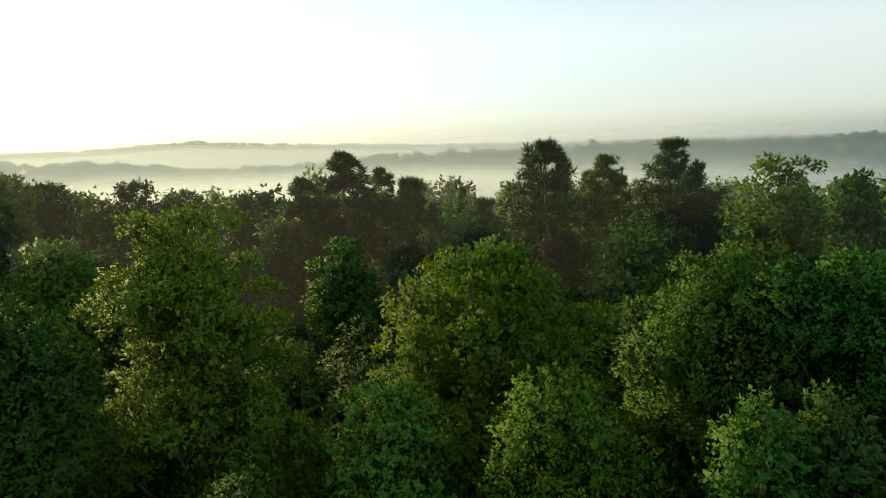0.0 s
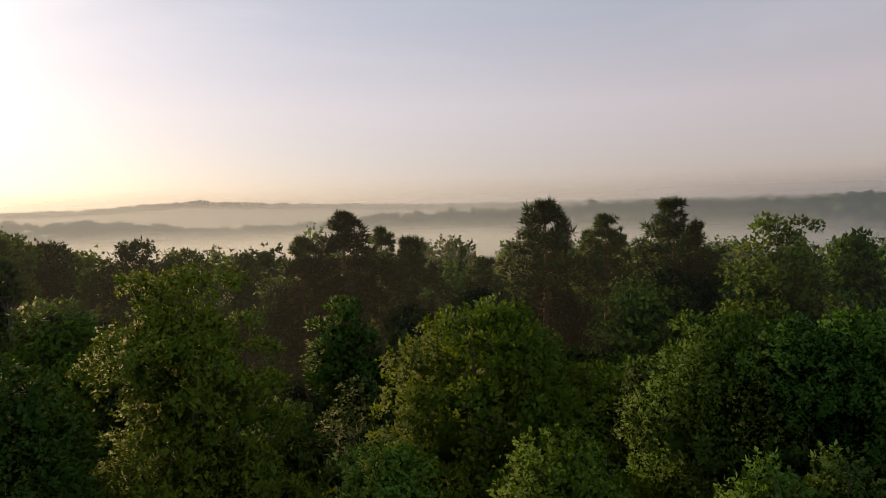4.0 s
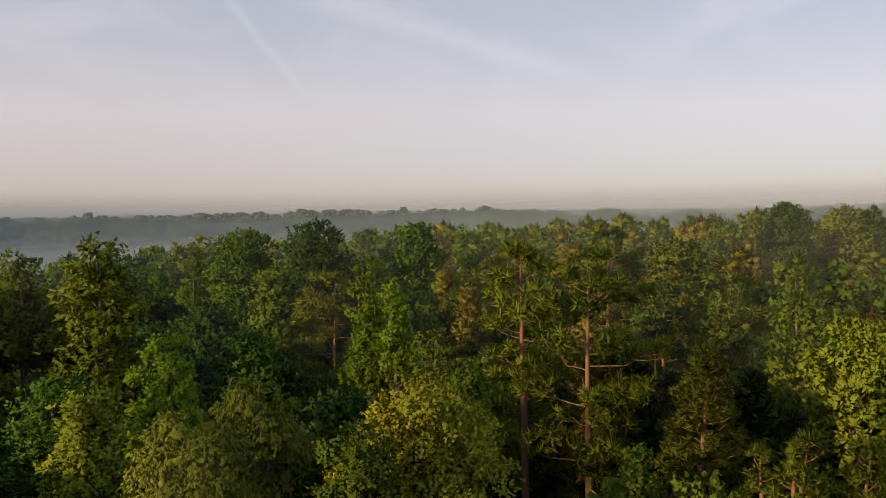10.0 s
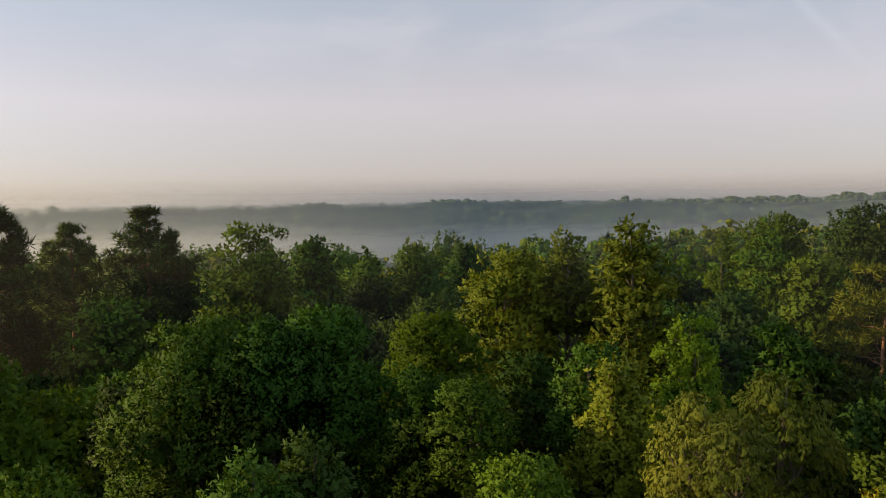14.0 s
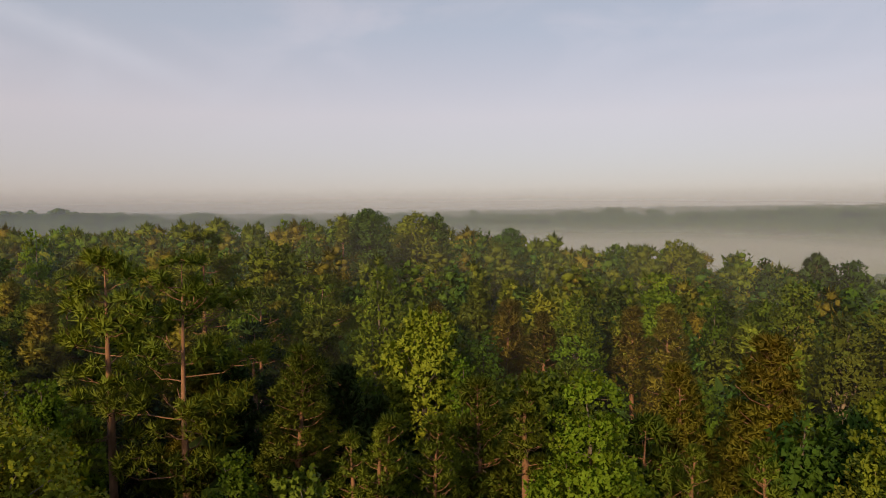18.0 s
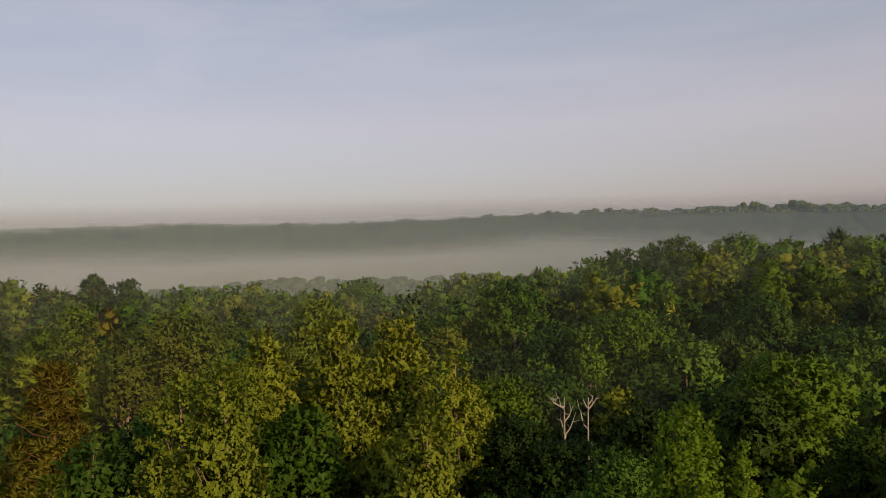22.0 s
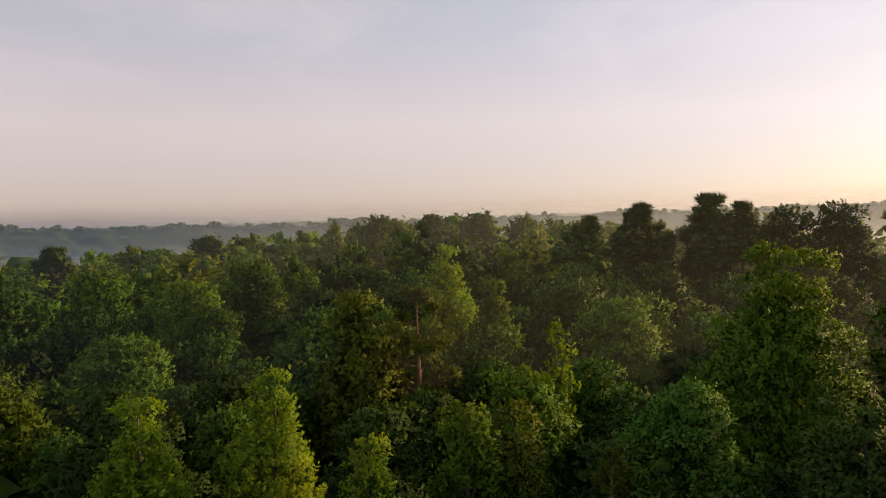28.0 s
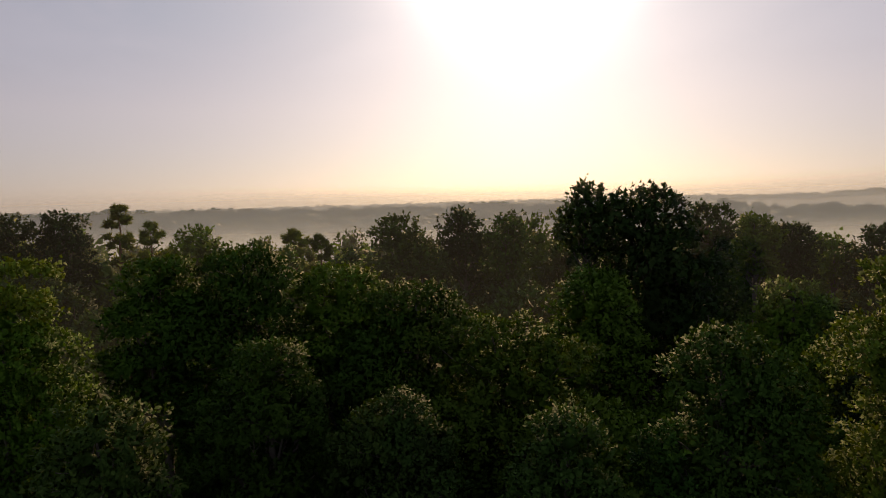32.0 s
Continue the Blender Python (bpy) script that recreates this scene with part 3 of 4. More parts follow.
# ---- trees ----
# kind: habit, crown depth for its width, leaf size, leaves, bark, name, label, category
KINDS = {
    "oak": ("round", 1.33, 1.0, "oak", "grey", "oak_tree", "broad green oak with a lumpy rounded crown", "tree"),
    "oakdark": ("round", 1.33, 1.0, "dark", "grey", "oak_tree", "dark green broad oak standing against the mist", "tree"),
    "maple": ("round", 1.44, 1.05, "maple", "grey", "maple_tree", "fresh green maple with a dense leafy crown", "tree"),
    "hickory": ("round", 1.81, 1.0, "oak", "grey", "hickory_tree", "tall green hickory with a broad column of leaves", "tree"),
    "bright": ("cone", 1.61, 1.15, "bright", "grey", "tulip_tree", "bright yellow-green tulip tree with upright sprays", "tree"),
    "poplar": ("spire", 2.64, 1.05, "bright", "grey", "poplar_tree", "slender bright green poplar rising from the canopy", "tree"),
    "olive": ("cone", 1.44, 1.15, "olive", "tan", "sycamore_tree", "olive green sycamore with sunlit yellowish leaf tips", "tree"),
    "droop": ("round", 1.28, 1.0, "droop", "grey", "willow_oak_tree", "pale olive tree with drooping leaf sprays", "tree"),
    "flower": ("round", 1.28, 1.05, "flower", "grey", "sourwood_tree", "green tree with clusters of yellow-orange leaf tips", "tree"),
    "sparse": ("cone", 1.55, 0.9, "olive", "grey", "thin_tree", "thin brownish tree with bare twigs showing", "tree"),
    "pine": ("old", 1.75, 1.0, "pine", "pine", "pine_tree", "tall green pine with an orange-brown bare trunk", "pine tree"),
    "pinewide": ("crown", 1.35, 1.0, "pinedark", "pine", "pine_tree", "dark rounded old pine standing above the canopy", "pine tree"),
    "pineyoung": ("young", 1.7, 1.0, "pine", "pine", "young_pine_tree", "young yellow-green pine with upright shoots", "pine tree"),
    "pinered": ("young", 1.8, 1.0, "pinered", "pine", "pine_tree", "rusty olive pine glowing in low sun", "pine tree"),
    "snag": ("dead", 1.0, 1.0, "oak", "pale", "dead_tree", "bleached bare dead tree among green crowns", "dead tree"),
}
# leaf and needle-tuft size, amount and coarseness of the boughs by distance
DETAIL = {"hero": (0.115, 0.24, 0.75, 1.0), "near": (0.14, 0.27, 0.85, 1.0), "mid": (0.20, 0.34, 0.85, 1.1), "far": (0.30, 0.46, 0.8, 1.25)}
SIZES = (2.2, 3.2, 4.5, 6.2, 9.0)


def pattern(kind, detail, wide, seed):
    habit, depth, scale, *_ = KINDS[kind]
    leaf, tuft, dense, coarse = DETAIL[detail]
    deep = wide * depth
    if habit == "dead":
        return dead(seed, 9.0, 2.4)
    if habit in ("old", "crown", "young"):
        return pine(seed, wide, deep, habit, tuft, dense)
    upright = {"cone": 1.1, "spire": 1.2}.get(habit, 0.35)
    if kind == "sparse":
        return broadleaf(seed, wide, deep, habit, leaf * scale, 0.4, 0.0, 0.8, True, 0.9, False)
    return broadleaf(seed, wide, deep, habit, leaf * scale, dense, 0.75 if kind == "droop" else 0.0, upright, detail in ("hero", "near"), coarse)


MODELS = {}


def model(kind, detail, wide, which):
    """The two meshes of a pattern tree, made once."""
    shape = {"oakdark": "oak"}.get(kind, kind)
    key = (shape, detail, wide, which)
    if key not in MODELS:
        wood, crown = pattern(shape, detail, wide, which * 7 + len(shape) * 13 + int(wide * 10))
        MODELS[key] = (mesh_of("trunk", *wood, BARK[KINDS[kind][4]], True), mesh_of("crown", *crown[:2], LEAF[KINDS[shape][3]], True, crown[2]) if crown else None)
    return MODELS[key]


PLANTED = []


def plant(kind, x, y, top, spread, leaf=None, detail=None, which=None):
    """A tree whose tip is at the height top."""
    habit, depth, _, usual, bark, name, label, cat = KINDS[kind]
    leaf = leaf or usual
    d = math.hypot(x, y)
    # lighter, yellower leaves across this sector put the front sunlight into the colour
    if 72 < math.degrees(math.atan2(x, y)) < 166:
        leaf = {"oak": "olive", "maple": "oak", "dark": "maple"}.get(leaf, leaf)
    detail = detail or ("hero" if d < 23.5 else "near" if d < 35 else "mid" if d < 62 else "far")
    spread *= 1.03
    wide = min(SIZES, key=lambda w: abs(math.log(w / spread)))
    which = random.randrange(2) if which is None else which
    g = ground_z(x, y)
    root = new(name)
    root.empty_display_size = 0.5
    s = spread / wide if habit != "dead" else 1.0
    up = s * random.uniform(0.94, 1.1)
    turn = random.uniform(0, 6.283)
    for part_name, me in zip(("trunk", "crown"), model(kind, detail, wide, which)):
        if me:
            o = new(part_name, me)
            o.parent = root
            o.matrix_basis = Matrix.LocRotScale((0, 0, top - g), Euler((0, 0, turn)), (s, s, up))
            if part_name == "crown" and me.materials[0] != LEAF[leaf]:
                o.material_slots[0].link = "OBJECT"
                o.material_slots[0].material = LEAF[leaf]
    root.matrix_basis = pose(x, y, g)
    tagged(root, label, cat, group=cat + "s of the near wood")
    PLANTED.append((math.degrees(math.atan2(x, y)), d, math.degrees(math.atan2(top - EYE_Z, d)), spread, x, y))


plant("hickory", -8.1, 22.6, 22.2, 7.7)
plant("oak", 1.5, 24.0, 20.5, 10.1, "bright")
plant("oak", 9.5, 25.3, 19.9, 6.2, "maple")
plant("maple", 11.4, 23.4, 19.9, 4.3)
plant("oak", 14.1, 24.2, 20.1, 5.0, "maple")
plant("maple", -11.3, 17.7, 20.6, 4.7)
plant("maple", -1.8, 18.9, 17.5, 3.6)
plant("oak", 2.9, 18.8, 17.7, 4.9)
# medium green oak; its dark leaves put the shade there into the colour
plant("oak", 9.1, 17.8, 16.8, 4.0, "dark")
plant("maple", -4.7, 15.3, 16.7, 2.5)
plant("pinewide", -6.7, 49.6, 23.7, 4.9)
plant("pinewide", -9.3, 48.1, 22.1, 4.2)
plant("pinewide", -2.8, 51.9, 21.7, 4.7)
plant("pinewide", -4.7, 53.8, 22.4, 2.9)
plant("pinewide", 6.5, 46.5, 24.1, 5.1)
plant("pinewide", 12.1, 54.7, 22.9, 4.1)
plant("pinewide", 15.4, 47.6, 23.9, 6.4)
plant("hickory", 18.9, 40.8, 22.7, 7.0)
plant("oak", 30.4, 54.1, 21.0, 4.8)
plant("oak", -29.2, 52.4, 21.9, 6.1)
plant("oak", -31.2, 51.2, 22.6, 4.2)
plant("oak", -28.2, 57.5, 21.0, 3.1)
plant("oakdark", -23.8, 55.1, 21.8, 5.1)
plant("oak", -19.8, 54.5, 21.2, 4.5)
plant("maple", -16.0, 57.8, 20.5, 4.0)
plant("oak", -11.4, 50.7, 19.0, 4.9)
plant("pinewide", 3.8, 71.9, 18.6, 3.9)
plant("maple", 0.7, 70.0, 18.5, 3.3)
plant("maple", -5.7, 39.6, 18.9, 4.0)
plant("maple", 6.9, 74.7, 17.1, 3.5)
plant("oak", 11.1, 42.6, 19.0, 5.1)
plant("oak", -20.2, 36.8, 19.6, 5.2)
# leaf overrides on the next oaks put side sunlight into the colour
plant("oak", 19.5, 24.1, 19.3, 5.1, "bright")
plant("oak", 28.7, 29.3, 21.2, 6.4, "olive")
plant("olive", 32.6, 28.0, 22.1, 4.4)
plant("olive", 32.5, 23.3, 22.7, 6.2)
plant("oak", 37.9, 49.0, 20.3, 5.8, "maple")
plant("maple", 39.9, 59.9, 18.6, 4.5)
plant("maple", 45.1, 50.9, 20.0, 4.2)
plant("oak", 43.6, 41.3, 19.7, 4.2, "olive")
plant("maple", 14.9, 18.8, 18.4, 4.1, "oak")
plant("oak", 14.7, 16.4, 18.5, 2.6)
# light green tree, darkened by leaf colour in place of shade
plant("maple", 8.7, 15.8, 18.2, 2.5, "dark")
plant("maple", 21.1, 16.9, 18.6, 3.2)
plant("olive", 19.2, 14.4, 18.7, 3.2)
plant("bright", 24.7, 15.1, 19.5, 4.3)
plant("droop", 17.1, 10.3, 18.9, 2.6)
plant("droop", 18.9, 9.1, 19.3, 3.4)
plant("droop", 15.0, 8.0, 19.1, 1.6)
plant("maple", 7.0, 15.5, 18.2, 2.4)
plant("oak", 13.0, 12.5, 17.5, 2.8)
plant("oak", 56.0, 26.6, 22.7, 5.6)
plant("poplar", 56.8, 31.7, 21.6, 5.6)
plant("oakdark", 73.3, 26.6, 23.1, 7.9)
plant("poplar", 36.5, 10.4, 22.0, 3.1)
plant("poplar", 34.9, 8.7, 20.9, 2.1)
plant("pine", 44.5, 15.2, 20.2, 5.5)
plant("maple", 80.1, 17.6, 22.5, 6.4)
plant("poplar", 89.0, 13.2, 22.8, 5.6)
plant("oak", 47.9, 20.3, 20.3, 4.9)
plant("maple", 36.2, 17.1, 17.6, 4.7)
plant("sparse", 33.4, 6.4, 18.6, 3.7)
plant("bright", 27.7, 4.1, 18.3, 2.1)
plant("flower", 19.1, 4.1, 19.1, 4.9)
plant("flower", 16.2, 5.0, 18.9, 2.0)
plant("pine", 37.9, 2.6, 22.3, 4.4)
plant("pine", 34.0, -0.7, 22.1, 6.4)
plant("pine", 61.9, -2.9, 22.5, 6.0)
plant("pine", 59.6, 7.0, 19.8, 5.6)
plant("oak", 79.3, -10.4, 20.6, 6.9)
plant("pineyoung", 30.6, -5.1, 18.4, 4.0)
plant("bright", 43.2, -12.5, 20.5, 6.1)
plant("pineyoung", 22.3, -5.5, 16.9, 1.8)
plant("pineyoung", 21.1, -6.2, 17.7, 1.9)
plant("bright", 22.9, -1.8, 16.5, 2.1)
plant("olive", 16.8, -2.8, 17.8, 2.5)
plant("pineyoung", 21.6, -7.9, 17.4, 2.7)
plant("poplar", 93.4, -17.2, 23.4, 4.1)
plant("oakdark", 101.4, -27.4, 24.1, 7.4)
plant("pineyoung", 97.4, -22.7, 23.2, 2.0)
plant("pine", 53.9, -10.9, 19.3, 6.4)
plant("pine", 51.6, -6.0, 18.7, 4.9)
plant("oak", 37.7, -13.3, 18.5, 4.4)
plant("poplar", 27.7, -11.4, 17.9, 1.9)
plant("pineyoung", 24.7, -11.0, 17.8, 4.0)
plant("bright", 19.4, -12.3, 18.8, 4.8)
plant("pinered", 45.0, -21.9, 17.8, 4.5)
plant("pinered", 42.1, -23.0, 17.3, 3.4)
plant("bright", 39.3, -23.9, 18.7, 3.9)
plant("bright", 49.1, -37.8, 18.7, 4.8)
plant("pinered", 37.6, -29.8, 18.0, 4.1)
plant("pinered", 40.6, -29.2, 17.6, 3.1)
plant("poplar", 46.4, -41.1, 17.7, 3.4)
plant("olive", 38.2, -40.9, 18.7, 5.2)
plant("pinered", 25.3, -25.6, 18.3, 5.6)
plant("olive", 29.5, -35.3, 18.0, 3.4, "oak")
plant("olive", 16.3, -22.7, 18.6, 5.7, "oak")
plant("oak", 29.6, -40.3, 18.3, 8.6)
plant("olive", 18.5, -32.1, 18.7, 4.6)
plant("oak", 17.5, -28.0, 18.0, 2.8)
plant("pineyoung", 15.3, -12.9, 17.8, 1.4)
plant("pineyoung", 14.8, -14.9, 17.8, 1.8)
plant("pineyoung", 22.2, -11.6, 18.1, 1.8)
plant("pineyoung", 21.2, -6.0, 17.5, 1.5)
plant("oak", 87.1, -70.4, 19.6, 5.2)
plant("pinewide", 66.3, -74.8, 18.6, 3.3)
plant("oakdark", 61.3, -73.9, 18.0, 3.9)
plant("oakdark", 121.3, -59.3, 20.8, 8.4)
plant("maple", 98.9, -67.9, 18.5, 4.7)
plant("oakdark", 82.0, -125.6, 11.5, 9.3)
plant("oakdark", 115.8, -31.4, 24.5, 7.5)
plant("oak", 111.5, -38.5, 23.7, 8.3)
plant("oakdark", 110.7, -40.9, 23.7, 5.5)
plant("olive", 15.3, -33.7, 19.0, 5.2)
plant("olive", 13.2, -36.7, 18.8, 5.2, "oak")
plant("olive", 9.1, -32.8, 17.8, 4.2, "oak")
plant("oak", 22.7, -46.8, 18.7, 5.7)
plant("olive", 14.3, -21.7, 19.0, 3.4)
plant("olive", 7.7, -23.8, 17.2, 3.5)
plant("oakdark", 60.6, -148.1, 12.1, 9.3)
plant("oak", 12.6, -66.8, 18.2, 7.9)
plant("oak", 16.4, -57.7, 15.2, 3.5)
plant("oak", 1.9, -56.0, 17.0, 7.8)
plant("olive", 4.3, -49.8, 16.5, 4.3, "oak")
plant("oak", -6.5, -42.5, 16.2, 8.0)
plant("maple", -13.1, -54.5, 16.1, 5.7)
plant("oak", -13.4, -38.8, 17.4, 5.1)
plant("maple", -23.1, -57.5, 18.6, 5.6)
plant("snag", 4.4, -35.7, 15.1, 1.3)
plant("snag", 2.8, -34.9, 15.5, 1.0)
plant("bright", -1.2, -27.0, 17.1, 2.5)
plant("poplar", -3.0, -26.8, 16.1, 1.2)
plant("maple", 0.9, -20.0, 17.5, 2.6)
plant("oak", -7.5, -29.1, 16.0, 2.8)
plant("bright", -3.4, -19.7, 17.2, 2.3)
plant("oak", -4.5, -121.9, 20.3, 10.4)
plant("oak", -12.7, -119.3, 20.4, 11.7)
plant("oak", 4.4, -129.9, 18.0, 13.2)
plant("oakdark", -35.8, -114.5, 20.9, 9.3)
plant("pinewide", -49.2, -92.8, 22.1, 4.9)
plant("oak", -28.8, -114.4, 20.2, 5.5)
plant("oak", 26.3, -117.1, 14.8, 11.2)
plant("oak", -21.4, -47.4, 17.1, 6.1)
plant("oak", -29.6, -54.5, 17.5, 5.6)
plant("olive", -11.6, -24.4, 17.3, 3.6, "oak")
plant("olive", -12.5, -20.5, 17.2, 2.4)
plant("olive", -12.7, -18.0, 16.7, 3.1)
plant("bright", -0.7, -23.0, 17.9, 2.1)
plant("poplar", -17.6, -24.3, 15.8, 1.3)
plant("bright", -19.4, -18.8, 18.1, 4.0)
plant("bright", -22.2, -15.4, 18.6, 3.9)
plant("oak", -25.3, -33.5, 17.3, 6.5)
plant("oakdark", -43.4, -57.5, 20.3, 8.4)
plant("oak", -52.8, -54.7, 19.6, 7.1)
plant("oak", -36.8, -36.7, 16.6, 6.1)
plant("oak", -31.9, -48.4, 16.4, 4.5)
plant("pinewide", -72.2, -83.0, 21.5, 5.1)
plant("pinewide", -52.6, -98.9, 21.8, 4.8)
plant("poplar", -56.0, -88.8, 21.4, 5.9)
plant("oakdark", -117.1, -93.8, 21.6, 8.2)
plant("oak", -45.4, -36.0, 17.5, 5.4)
plant("oak", -6.2, -37.5, 17.0, 6.5)
plant("olive", -36.3, -19.1, 19.8, 6.1)
plant("pine", -38.7, -16.3, 20.0, 4.1)
plant("bright", -52.4, -19.8, 21.7, 5.7)
plant("bright", -46.9, -14.3, 19.6, 3.8)
plant("poplar", -37.2, -7.9, 18.8, 3.1)
plant("oak", -49.6, -6.5, 18.2, 6.2)
plant("oak", -54.0, -10.4, 18.7, 4.7)
plant("hickory", -31.9, 2.1, 22.4, 6.7, "oak")
plant("bright", -20.5, -10.5, 17.1, 2.1)
plant("bright", -23.6, -8.3, 17.5, 2.5)
plant("olive", -25.1, -7.0, 17.1, 3.0)
plant("pineyoung", -22.8, -3.2, 16.6, 1.5)
plant("maple", -25.0, -1.1, 18.3, 4.3)
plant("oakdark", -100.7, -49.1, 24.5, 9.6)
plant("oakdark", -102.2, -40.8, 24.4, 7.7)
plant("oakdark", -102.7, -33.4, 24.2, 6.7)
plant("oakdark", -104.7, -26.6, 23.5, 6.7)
plant("pinewide", -88.8, -14.4, 23.6, 3.6)
plant("pinewide", -75.6, -7.5, 24.8, 5.3)
plant("pinewide", -76.0, -1.0, 25.4, 4.7)
plant("pinewide", -78.0, 2.1, 24.6, 3.8)
plant("oak", -47.2, -40.1, 19.5, 6.3)
plant("oak", -53.8, -38.2, 20.6, 6.2)
plant("maple", -32.7, -32.4, 17.6, 5.7)
plant("oakdark", -79.7, 6.5, 24.0, 5.6)
plant("oakdark", -79.2, 11.1, 24.3, 5.6)
plant("pine", -84.3, 17.1, 24.9, 3.2)
plant("pine", -81.7, 19.7, 23.0, 3.1)
plant("oak", -76.7, 22.8, 22.3, 6.9)
plant("maple", -80.2, 31.1, 20.5, 4.0)
plant("pine", -80.3, 35.9, 21.6, 3.3)
plant("pine", -79.1, 38.6, 20.9, 2.9)
plant("oak", -30.0, 7.6, 22.2, 4.6)
plant("oak", -28.2, 10.2, 22.5, 6.2)
plant("oak", -27.5, 14.4, 21.6, 6.2)
plant("oak", -23.5, 15.2, 21.0, 6.6)
plant("oak", -18.9, 16.3, 20.1, 6.0)
plant("oak", -18.7, 3.1, 19.4, 3.3, "dark")
plant("maple", -17.1, 10.4, 18.9, 4.0, "dark")
plant("oak", -21.4, 8.5, 19.9, 4.3)
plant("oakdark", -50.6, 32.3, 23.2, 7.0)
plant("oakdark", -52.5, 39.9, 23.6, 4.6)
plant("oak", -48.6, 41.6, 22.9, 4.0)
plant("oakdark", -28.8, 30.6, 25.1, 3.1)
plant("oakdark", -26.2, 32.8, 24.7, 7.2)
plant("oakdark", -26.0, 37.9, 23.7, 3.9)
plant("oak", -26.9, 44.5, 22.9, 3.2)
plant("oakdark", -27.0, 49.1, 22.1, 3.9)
plant("oak", -24.4, 26.4, 20.7, 5.6)
plant("maple", -13.4, 13.4, 18.5, 3.2, "dark")
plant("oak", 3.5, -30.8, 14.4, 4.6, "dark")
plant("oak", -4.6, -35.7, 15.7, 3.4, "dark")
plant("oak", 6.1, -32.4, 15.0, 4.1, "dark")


# ---- undergrowth and filler trees between them ----
def fill_near():
    rng = random.Random(5)
    chosen = list(PLANTED)
    pts = []
    sp = 5.3
    for i in range(-17, 18):
        for j in range(-17, 18):
            x = (i + 0.5 * (j % 2)) * sp + rng.uniform(-2, 2)
            y = j * sp * 0.866 + rng.uniform(-2, 2)
            if 12 < math.hypot(x, y) < 76:
                pts.append((x, y))
    pts.sort(key=lambda p: math.hypot(*p))
    for x, y in pts:
        d, az = math.hypot(x, y), math.degrees(math.atan2(x, y))
        spread = rng.uniform(3.8, 6.4)
        if any((x - p[4]) ** 2 + (y - p[5]) ** 2 < (0.42 * (p[3] + spread) * 0.75) ** 2 for p in chosen):
            continue
        top = float(canopy(az, d)) - (rng.uniform(1.2, 4.4) if d < 48 else rng.uniform(0.6, 3.6)) - max(0.0, 34 - d) * 0.12
        for a, r, el, s, _, _ in chosen:
            off = abs((a - az + 180) % 360 - 180)
            if r > d - 2 and off < math.degrees(0.45 * s / r + 0.4 * spread / d):
                top = min(top, EYE_Z + d * math.tan(radians(el - min(7.0, 125 / r))))
        g = ground_z(x, y)
        if top - g < 6:
            continue
        piny = 78 < az < 140
        kind = rng.choice(["pine", "pinered", "pineyoung", "oak", "bright"]) if piny else rng.choice(["oak", "hickory", "maple", "maple", "olive" if abs(az) > 140 else "oak", "oakdark", "oakdark"])
        if top - g < 11 and piny:
            kind, spread = "pineyoung", spread * 0.6
        # some fillers get darker leaves: shade of the gaps put into the colour
        shade_toned = rng.random() < 0.4
        plant(kind, x, y, top, spread * (0.75 if kind[:4] == "pine" else 1.0), ("pinedark" if kind[:4] == "pine" else "dark") if shade_toned else None, "mid" if d < 44 else "far")


fill_near()


def woods(name, label, r0, r1, spacing, make, kinds, seed, squash=1.0, rough=0.8, reach=0, drop=0.0, avoid=True, spikes=0.0):
    """A stretch of forest too dense to count, as one mesh: every tree of it is a small crown of leaves."""
    rng = np.random.RandomState(seed)
    pats = [make(k) for k in range(6)]
    vs, fs, ns, ms, n = [], [], [], [], 0
    r = r0
    planted = np.array([(p[4], p[5], p[3]) for p in PLANTED])
    while r < r1:
        m = int(2 * np.pi * r / spacing)
        az = (np.arange(m) + rng.uniform(0, 1, m) * 0.7) * 360 / m
        rr = r + rng.uniform(-0.4, 0.4, m) * spacing
        top = canopy(az, rr) - drop
        edge = EDGE(az)
        for a, q, t, e in zip(az, rr, top, edge):
            x, y = q * math.sin(radians(a)), q * math.cos(radians(a))
            if avoid and (((planted[:, 0] - x) ** 2 + (planted[:, 1] - y) ** 2) < (0.4 * planted[:, 2] + 1.2) ** 2).any():
                continue
            if reach and q > e + reach:
                continue
            t += rough * noise.noise(Vector((x, y, 7.0)) * (0.45 / spacing)) + 0.5 * rough * rng.uniform(-1.2, 1.2)
            k = rng.randint(6)
            piny = 78 < a < 140
            if piny and k % 3 == 0:
                k = 2
            elif not piny and k % 3 == 2 and rng.uniform() < 0.7:
                k = 1
            v, f, up = pats[k]
            if len(kinds) > 1:
                ms.append(np.full(len(f), rng.choice((4, 4, 5) if piny else (4, 4, 6)) if k % 3 == 2 else rng.choice((0, 0, 0, 1, 1, 2, 2, 3, 7)), np.int32))
            else:
                ms.append(np.zeros(len(f), np.int32))
            s = rng.uniform(0.75, 1.3)
            if spikes and rng.uniform() < 0.15:
                t, s = t + rng.uniform(0, spikes), 0.8
            c, si = math.cos(q + a), math.sin(q + a)
            w = v * np.array((s, s, 1))
            w = np.column_stack([w[:, 0] * c - w[:, 1] * si + x, w[:, 0] * si + w[:, 1] * c + y, w[:, 2] * squash + t - rng.exponential(1.4) + 0.8])
            vs.append(w)
            fs.append(f + n)
            ns.append(np.column_stack([up[:, 0] * c - up[:, 1] * si, up[:, 0] * si + up[:, 1] * c, up[:, 2]]))
            n += len(v)
        r += spacing * 0.87
    me = mesh_of(name, np.concatenate(vs), np.concatenate(fs), [LEAF[k] for k in kinds], True, np.concatenate(ns), np.concatenate(ms))
    ob = new(name, me)
    tagged(ob, label, "forest", kind="stuff")
    return ob


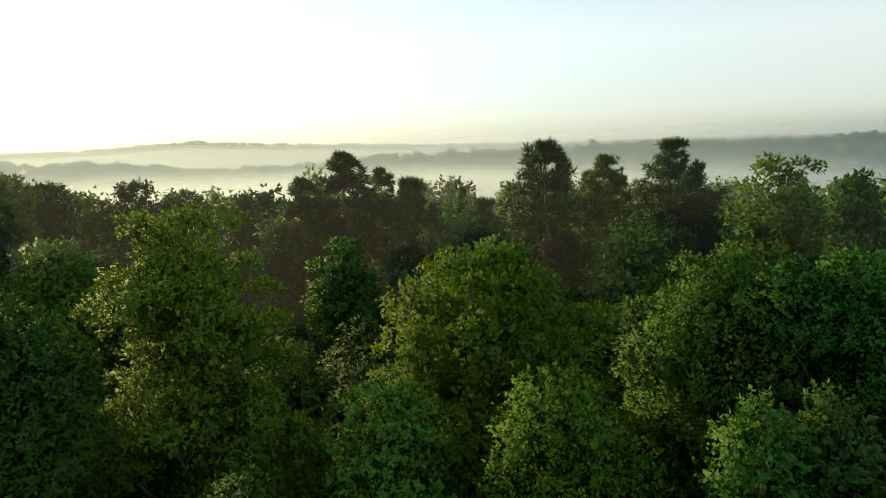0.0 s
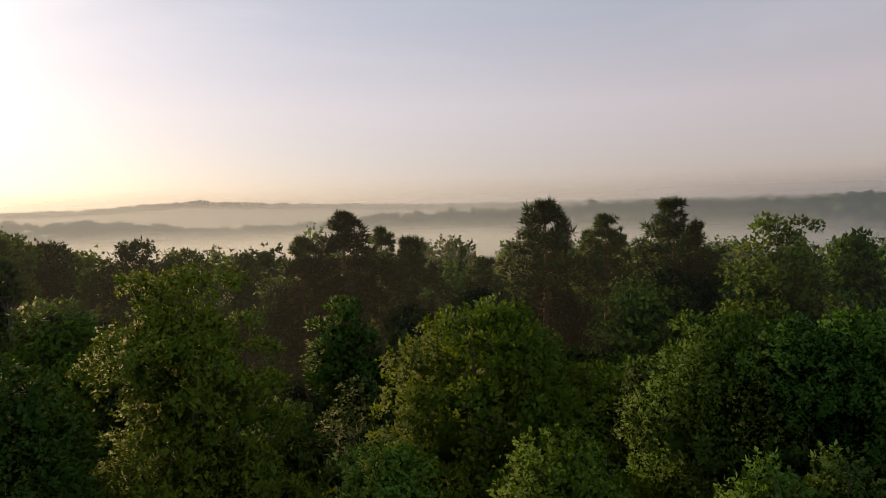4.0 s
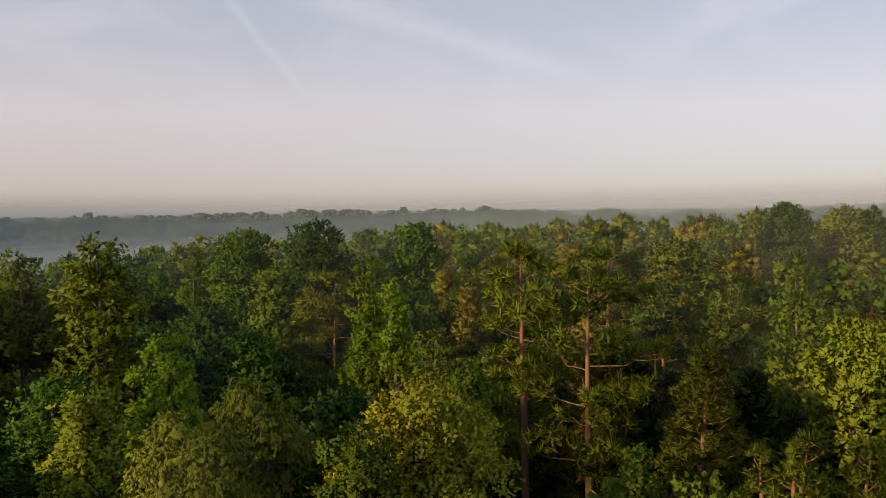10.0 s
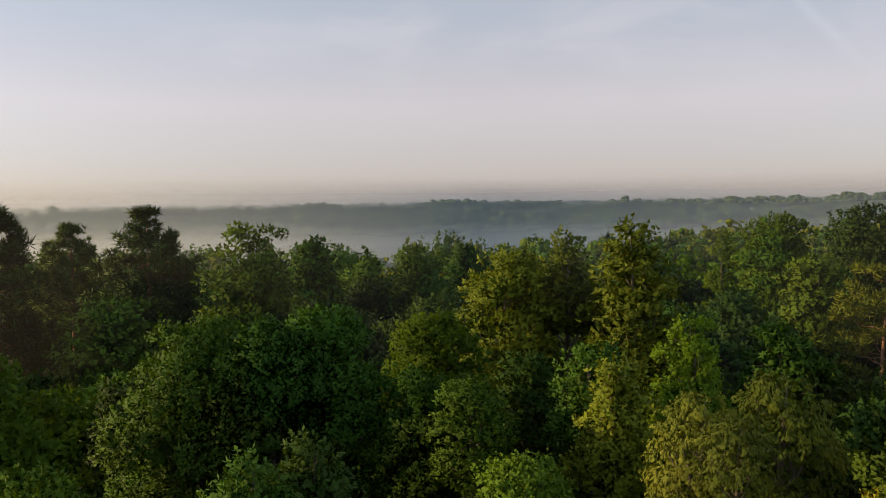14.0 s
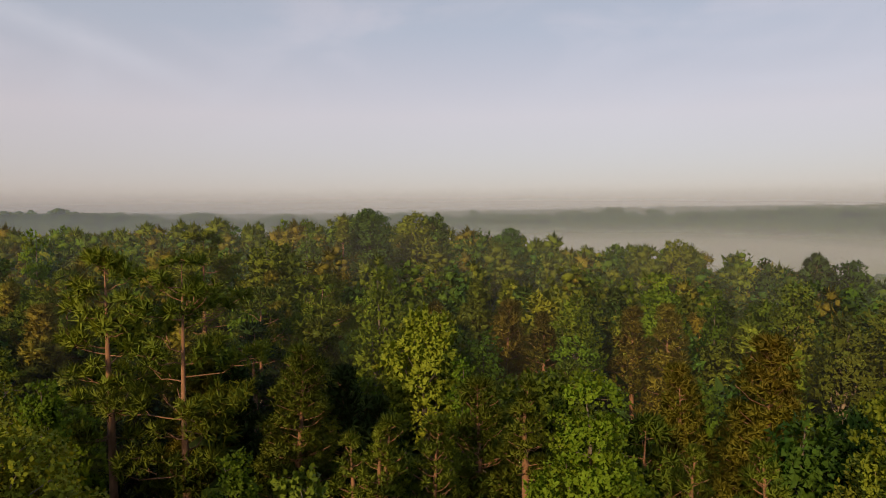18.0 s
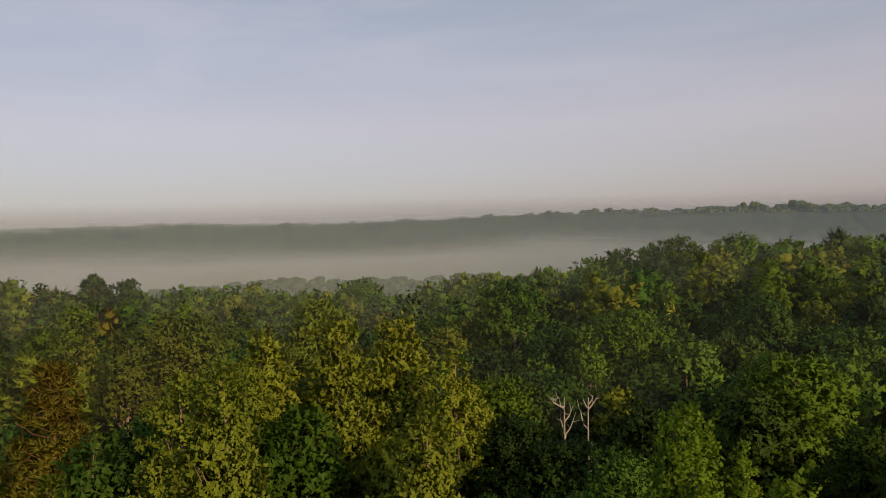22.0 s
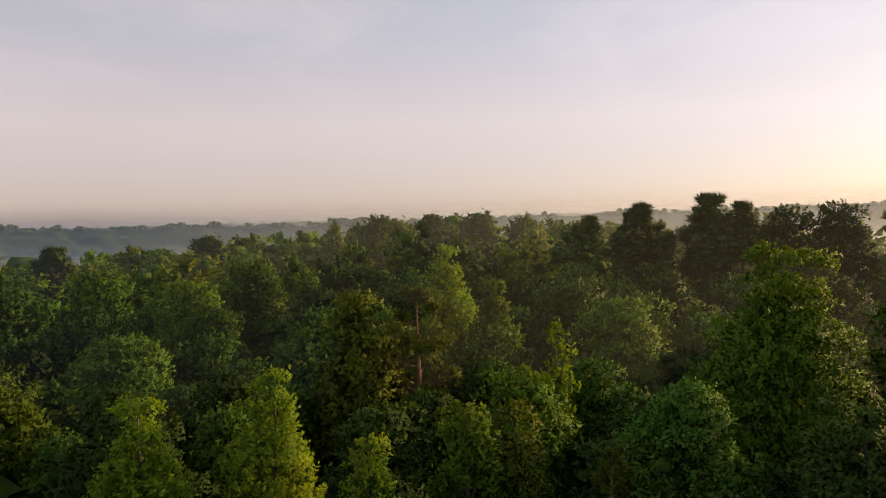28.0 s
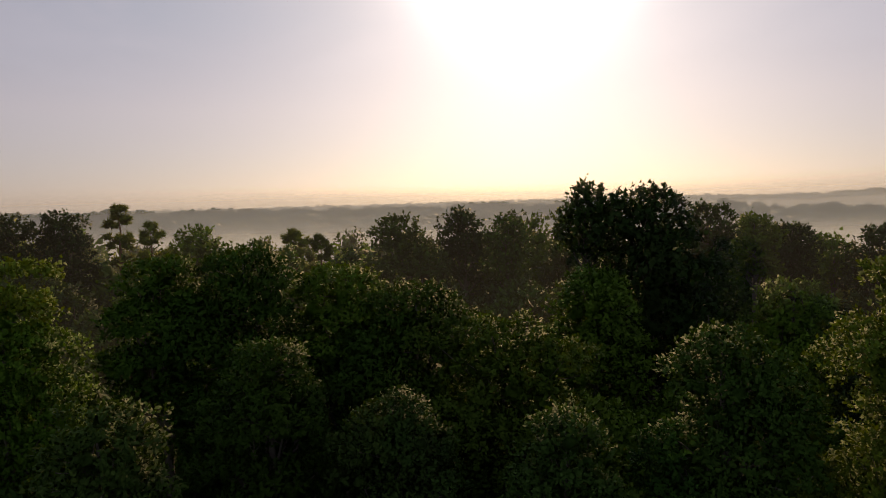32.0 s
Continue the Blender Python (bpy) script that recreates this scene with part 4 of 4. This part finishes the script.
def woods_tree(k, leaf, wide, deep, twigs):
    """Leaves of one treetop, its tip at zero."""
    if k % 3 == 2:
        return pine(200 + k, wide * 0.7, deep * 0.8, "young" if k > 3 else "crown", leaf * 1.5, 0.3)[1]
    return broadleaf(200 + k, wide, deep, "cone" if k % 3 else "round", leaf, 1.0, 0.0, 0.6, False, 1.6, True, twigs)[1]


def clump(k, wide, deep):
    """A far treetop as a knobbly mound, its tip at zero."""
    rng = np.random.RandomState(300 + k)
    c = np.column_stack([rng.normal(scale=wide * 0.2, size=3), rng.normal(scale=wide * 0.2, size=3), -deep * rng.uniform(0.35, 0.6, 3)])[: 2 + k % 2]
    return billows(rng, c, np.full(len(c), deep * 0.45) * rng.uniform(0.55, 1.2, len(c)), 1.0, 0, 0.14)


MIXED = ["oak", "maple", "olive", "bright", "pine", "pinered", "pinedark", "dark"]
# the two lower layers use dark leaves only, shade below crowns as colour
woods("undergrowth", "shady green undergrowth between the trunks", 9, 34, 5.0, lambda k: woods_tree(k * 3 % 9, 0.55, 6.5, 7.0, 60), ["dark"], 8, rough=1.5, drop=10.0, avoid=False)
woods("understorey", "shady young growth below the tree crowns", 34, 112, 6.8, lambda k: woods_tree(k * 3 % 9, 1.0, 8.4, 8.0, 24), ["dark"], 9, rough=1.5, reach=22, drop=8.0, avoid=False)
woods("woods_behind", "dense mixed green forest canopy running back from the near trees", 77, 125, 6.9, lambda k: woods_tree(k, 0.50, 7.6, 7.5, 170), MIXED, 1, rough=2.4)
woods("woods_far", "dense green forest canopy fading towards the misty valley", 127, 330, 8.6, lambda k: woods_tree(k, 0.85, 9.2, 8.0, 60), MIXED, 2, rough=2.4, reach=75)
woods("woods_valley", "misty treetops in the valley", 240, 560, 14.0, lambda k: clump(k, 13, 13), ["ridge"], 3, rough=3.0, avoid=False, spikes=4.0)
woods("woods_slope", "misty treetops climbing from the valley to the ridge", 565, 1075, 22.0, lambda k: clump(k, 20, 17), ["ridge"], 6, rough=3.0, drop=4.0, avoid=False)
woods("woods_ridge", "blue-green wooded ridge beyond the valley mist", 1066, 1112, 9.0, lambda k: clump(k, 9, 12), ["ridge"], 4, rough=6.5, spikes=3.0, avoid=False)
woods("woods_hills", "pale wooded hills on the horizon", 2530, 2612, 20.0, lambda k: clump(k, 24, 22), ["ridge"], 5, rough=4.0, spikes=6.0, avoid=False)


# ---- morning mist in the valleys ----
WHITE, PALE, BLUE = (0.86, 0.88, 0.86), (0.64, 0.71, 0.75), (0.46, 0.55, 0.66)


def veil(name, label, r, z0, z1, top, full, density, colour, grain=0.004):
    n = 180
    a = np.arange(n) * 2 * np.pi / n
    zs = np.linspace(z0, z1, 4)
    v = np.concatenate([np.column_stack([r * np.sin(a), r * np.cos(a), np.full(n, z)]) for z in zs])
    f = [(i * n + j, i * n + (j + 1) % n, (i + 1) * n + (j + 1) % n, (i + 1) * n + j) for i in range(3) for j in range(n)]
    ob = new(name, mesh_of(name, v, f, mist(name + "_veil", top, full, density, colour, grain), True))
    tagged(ob, label, "mist", kind="stuff")


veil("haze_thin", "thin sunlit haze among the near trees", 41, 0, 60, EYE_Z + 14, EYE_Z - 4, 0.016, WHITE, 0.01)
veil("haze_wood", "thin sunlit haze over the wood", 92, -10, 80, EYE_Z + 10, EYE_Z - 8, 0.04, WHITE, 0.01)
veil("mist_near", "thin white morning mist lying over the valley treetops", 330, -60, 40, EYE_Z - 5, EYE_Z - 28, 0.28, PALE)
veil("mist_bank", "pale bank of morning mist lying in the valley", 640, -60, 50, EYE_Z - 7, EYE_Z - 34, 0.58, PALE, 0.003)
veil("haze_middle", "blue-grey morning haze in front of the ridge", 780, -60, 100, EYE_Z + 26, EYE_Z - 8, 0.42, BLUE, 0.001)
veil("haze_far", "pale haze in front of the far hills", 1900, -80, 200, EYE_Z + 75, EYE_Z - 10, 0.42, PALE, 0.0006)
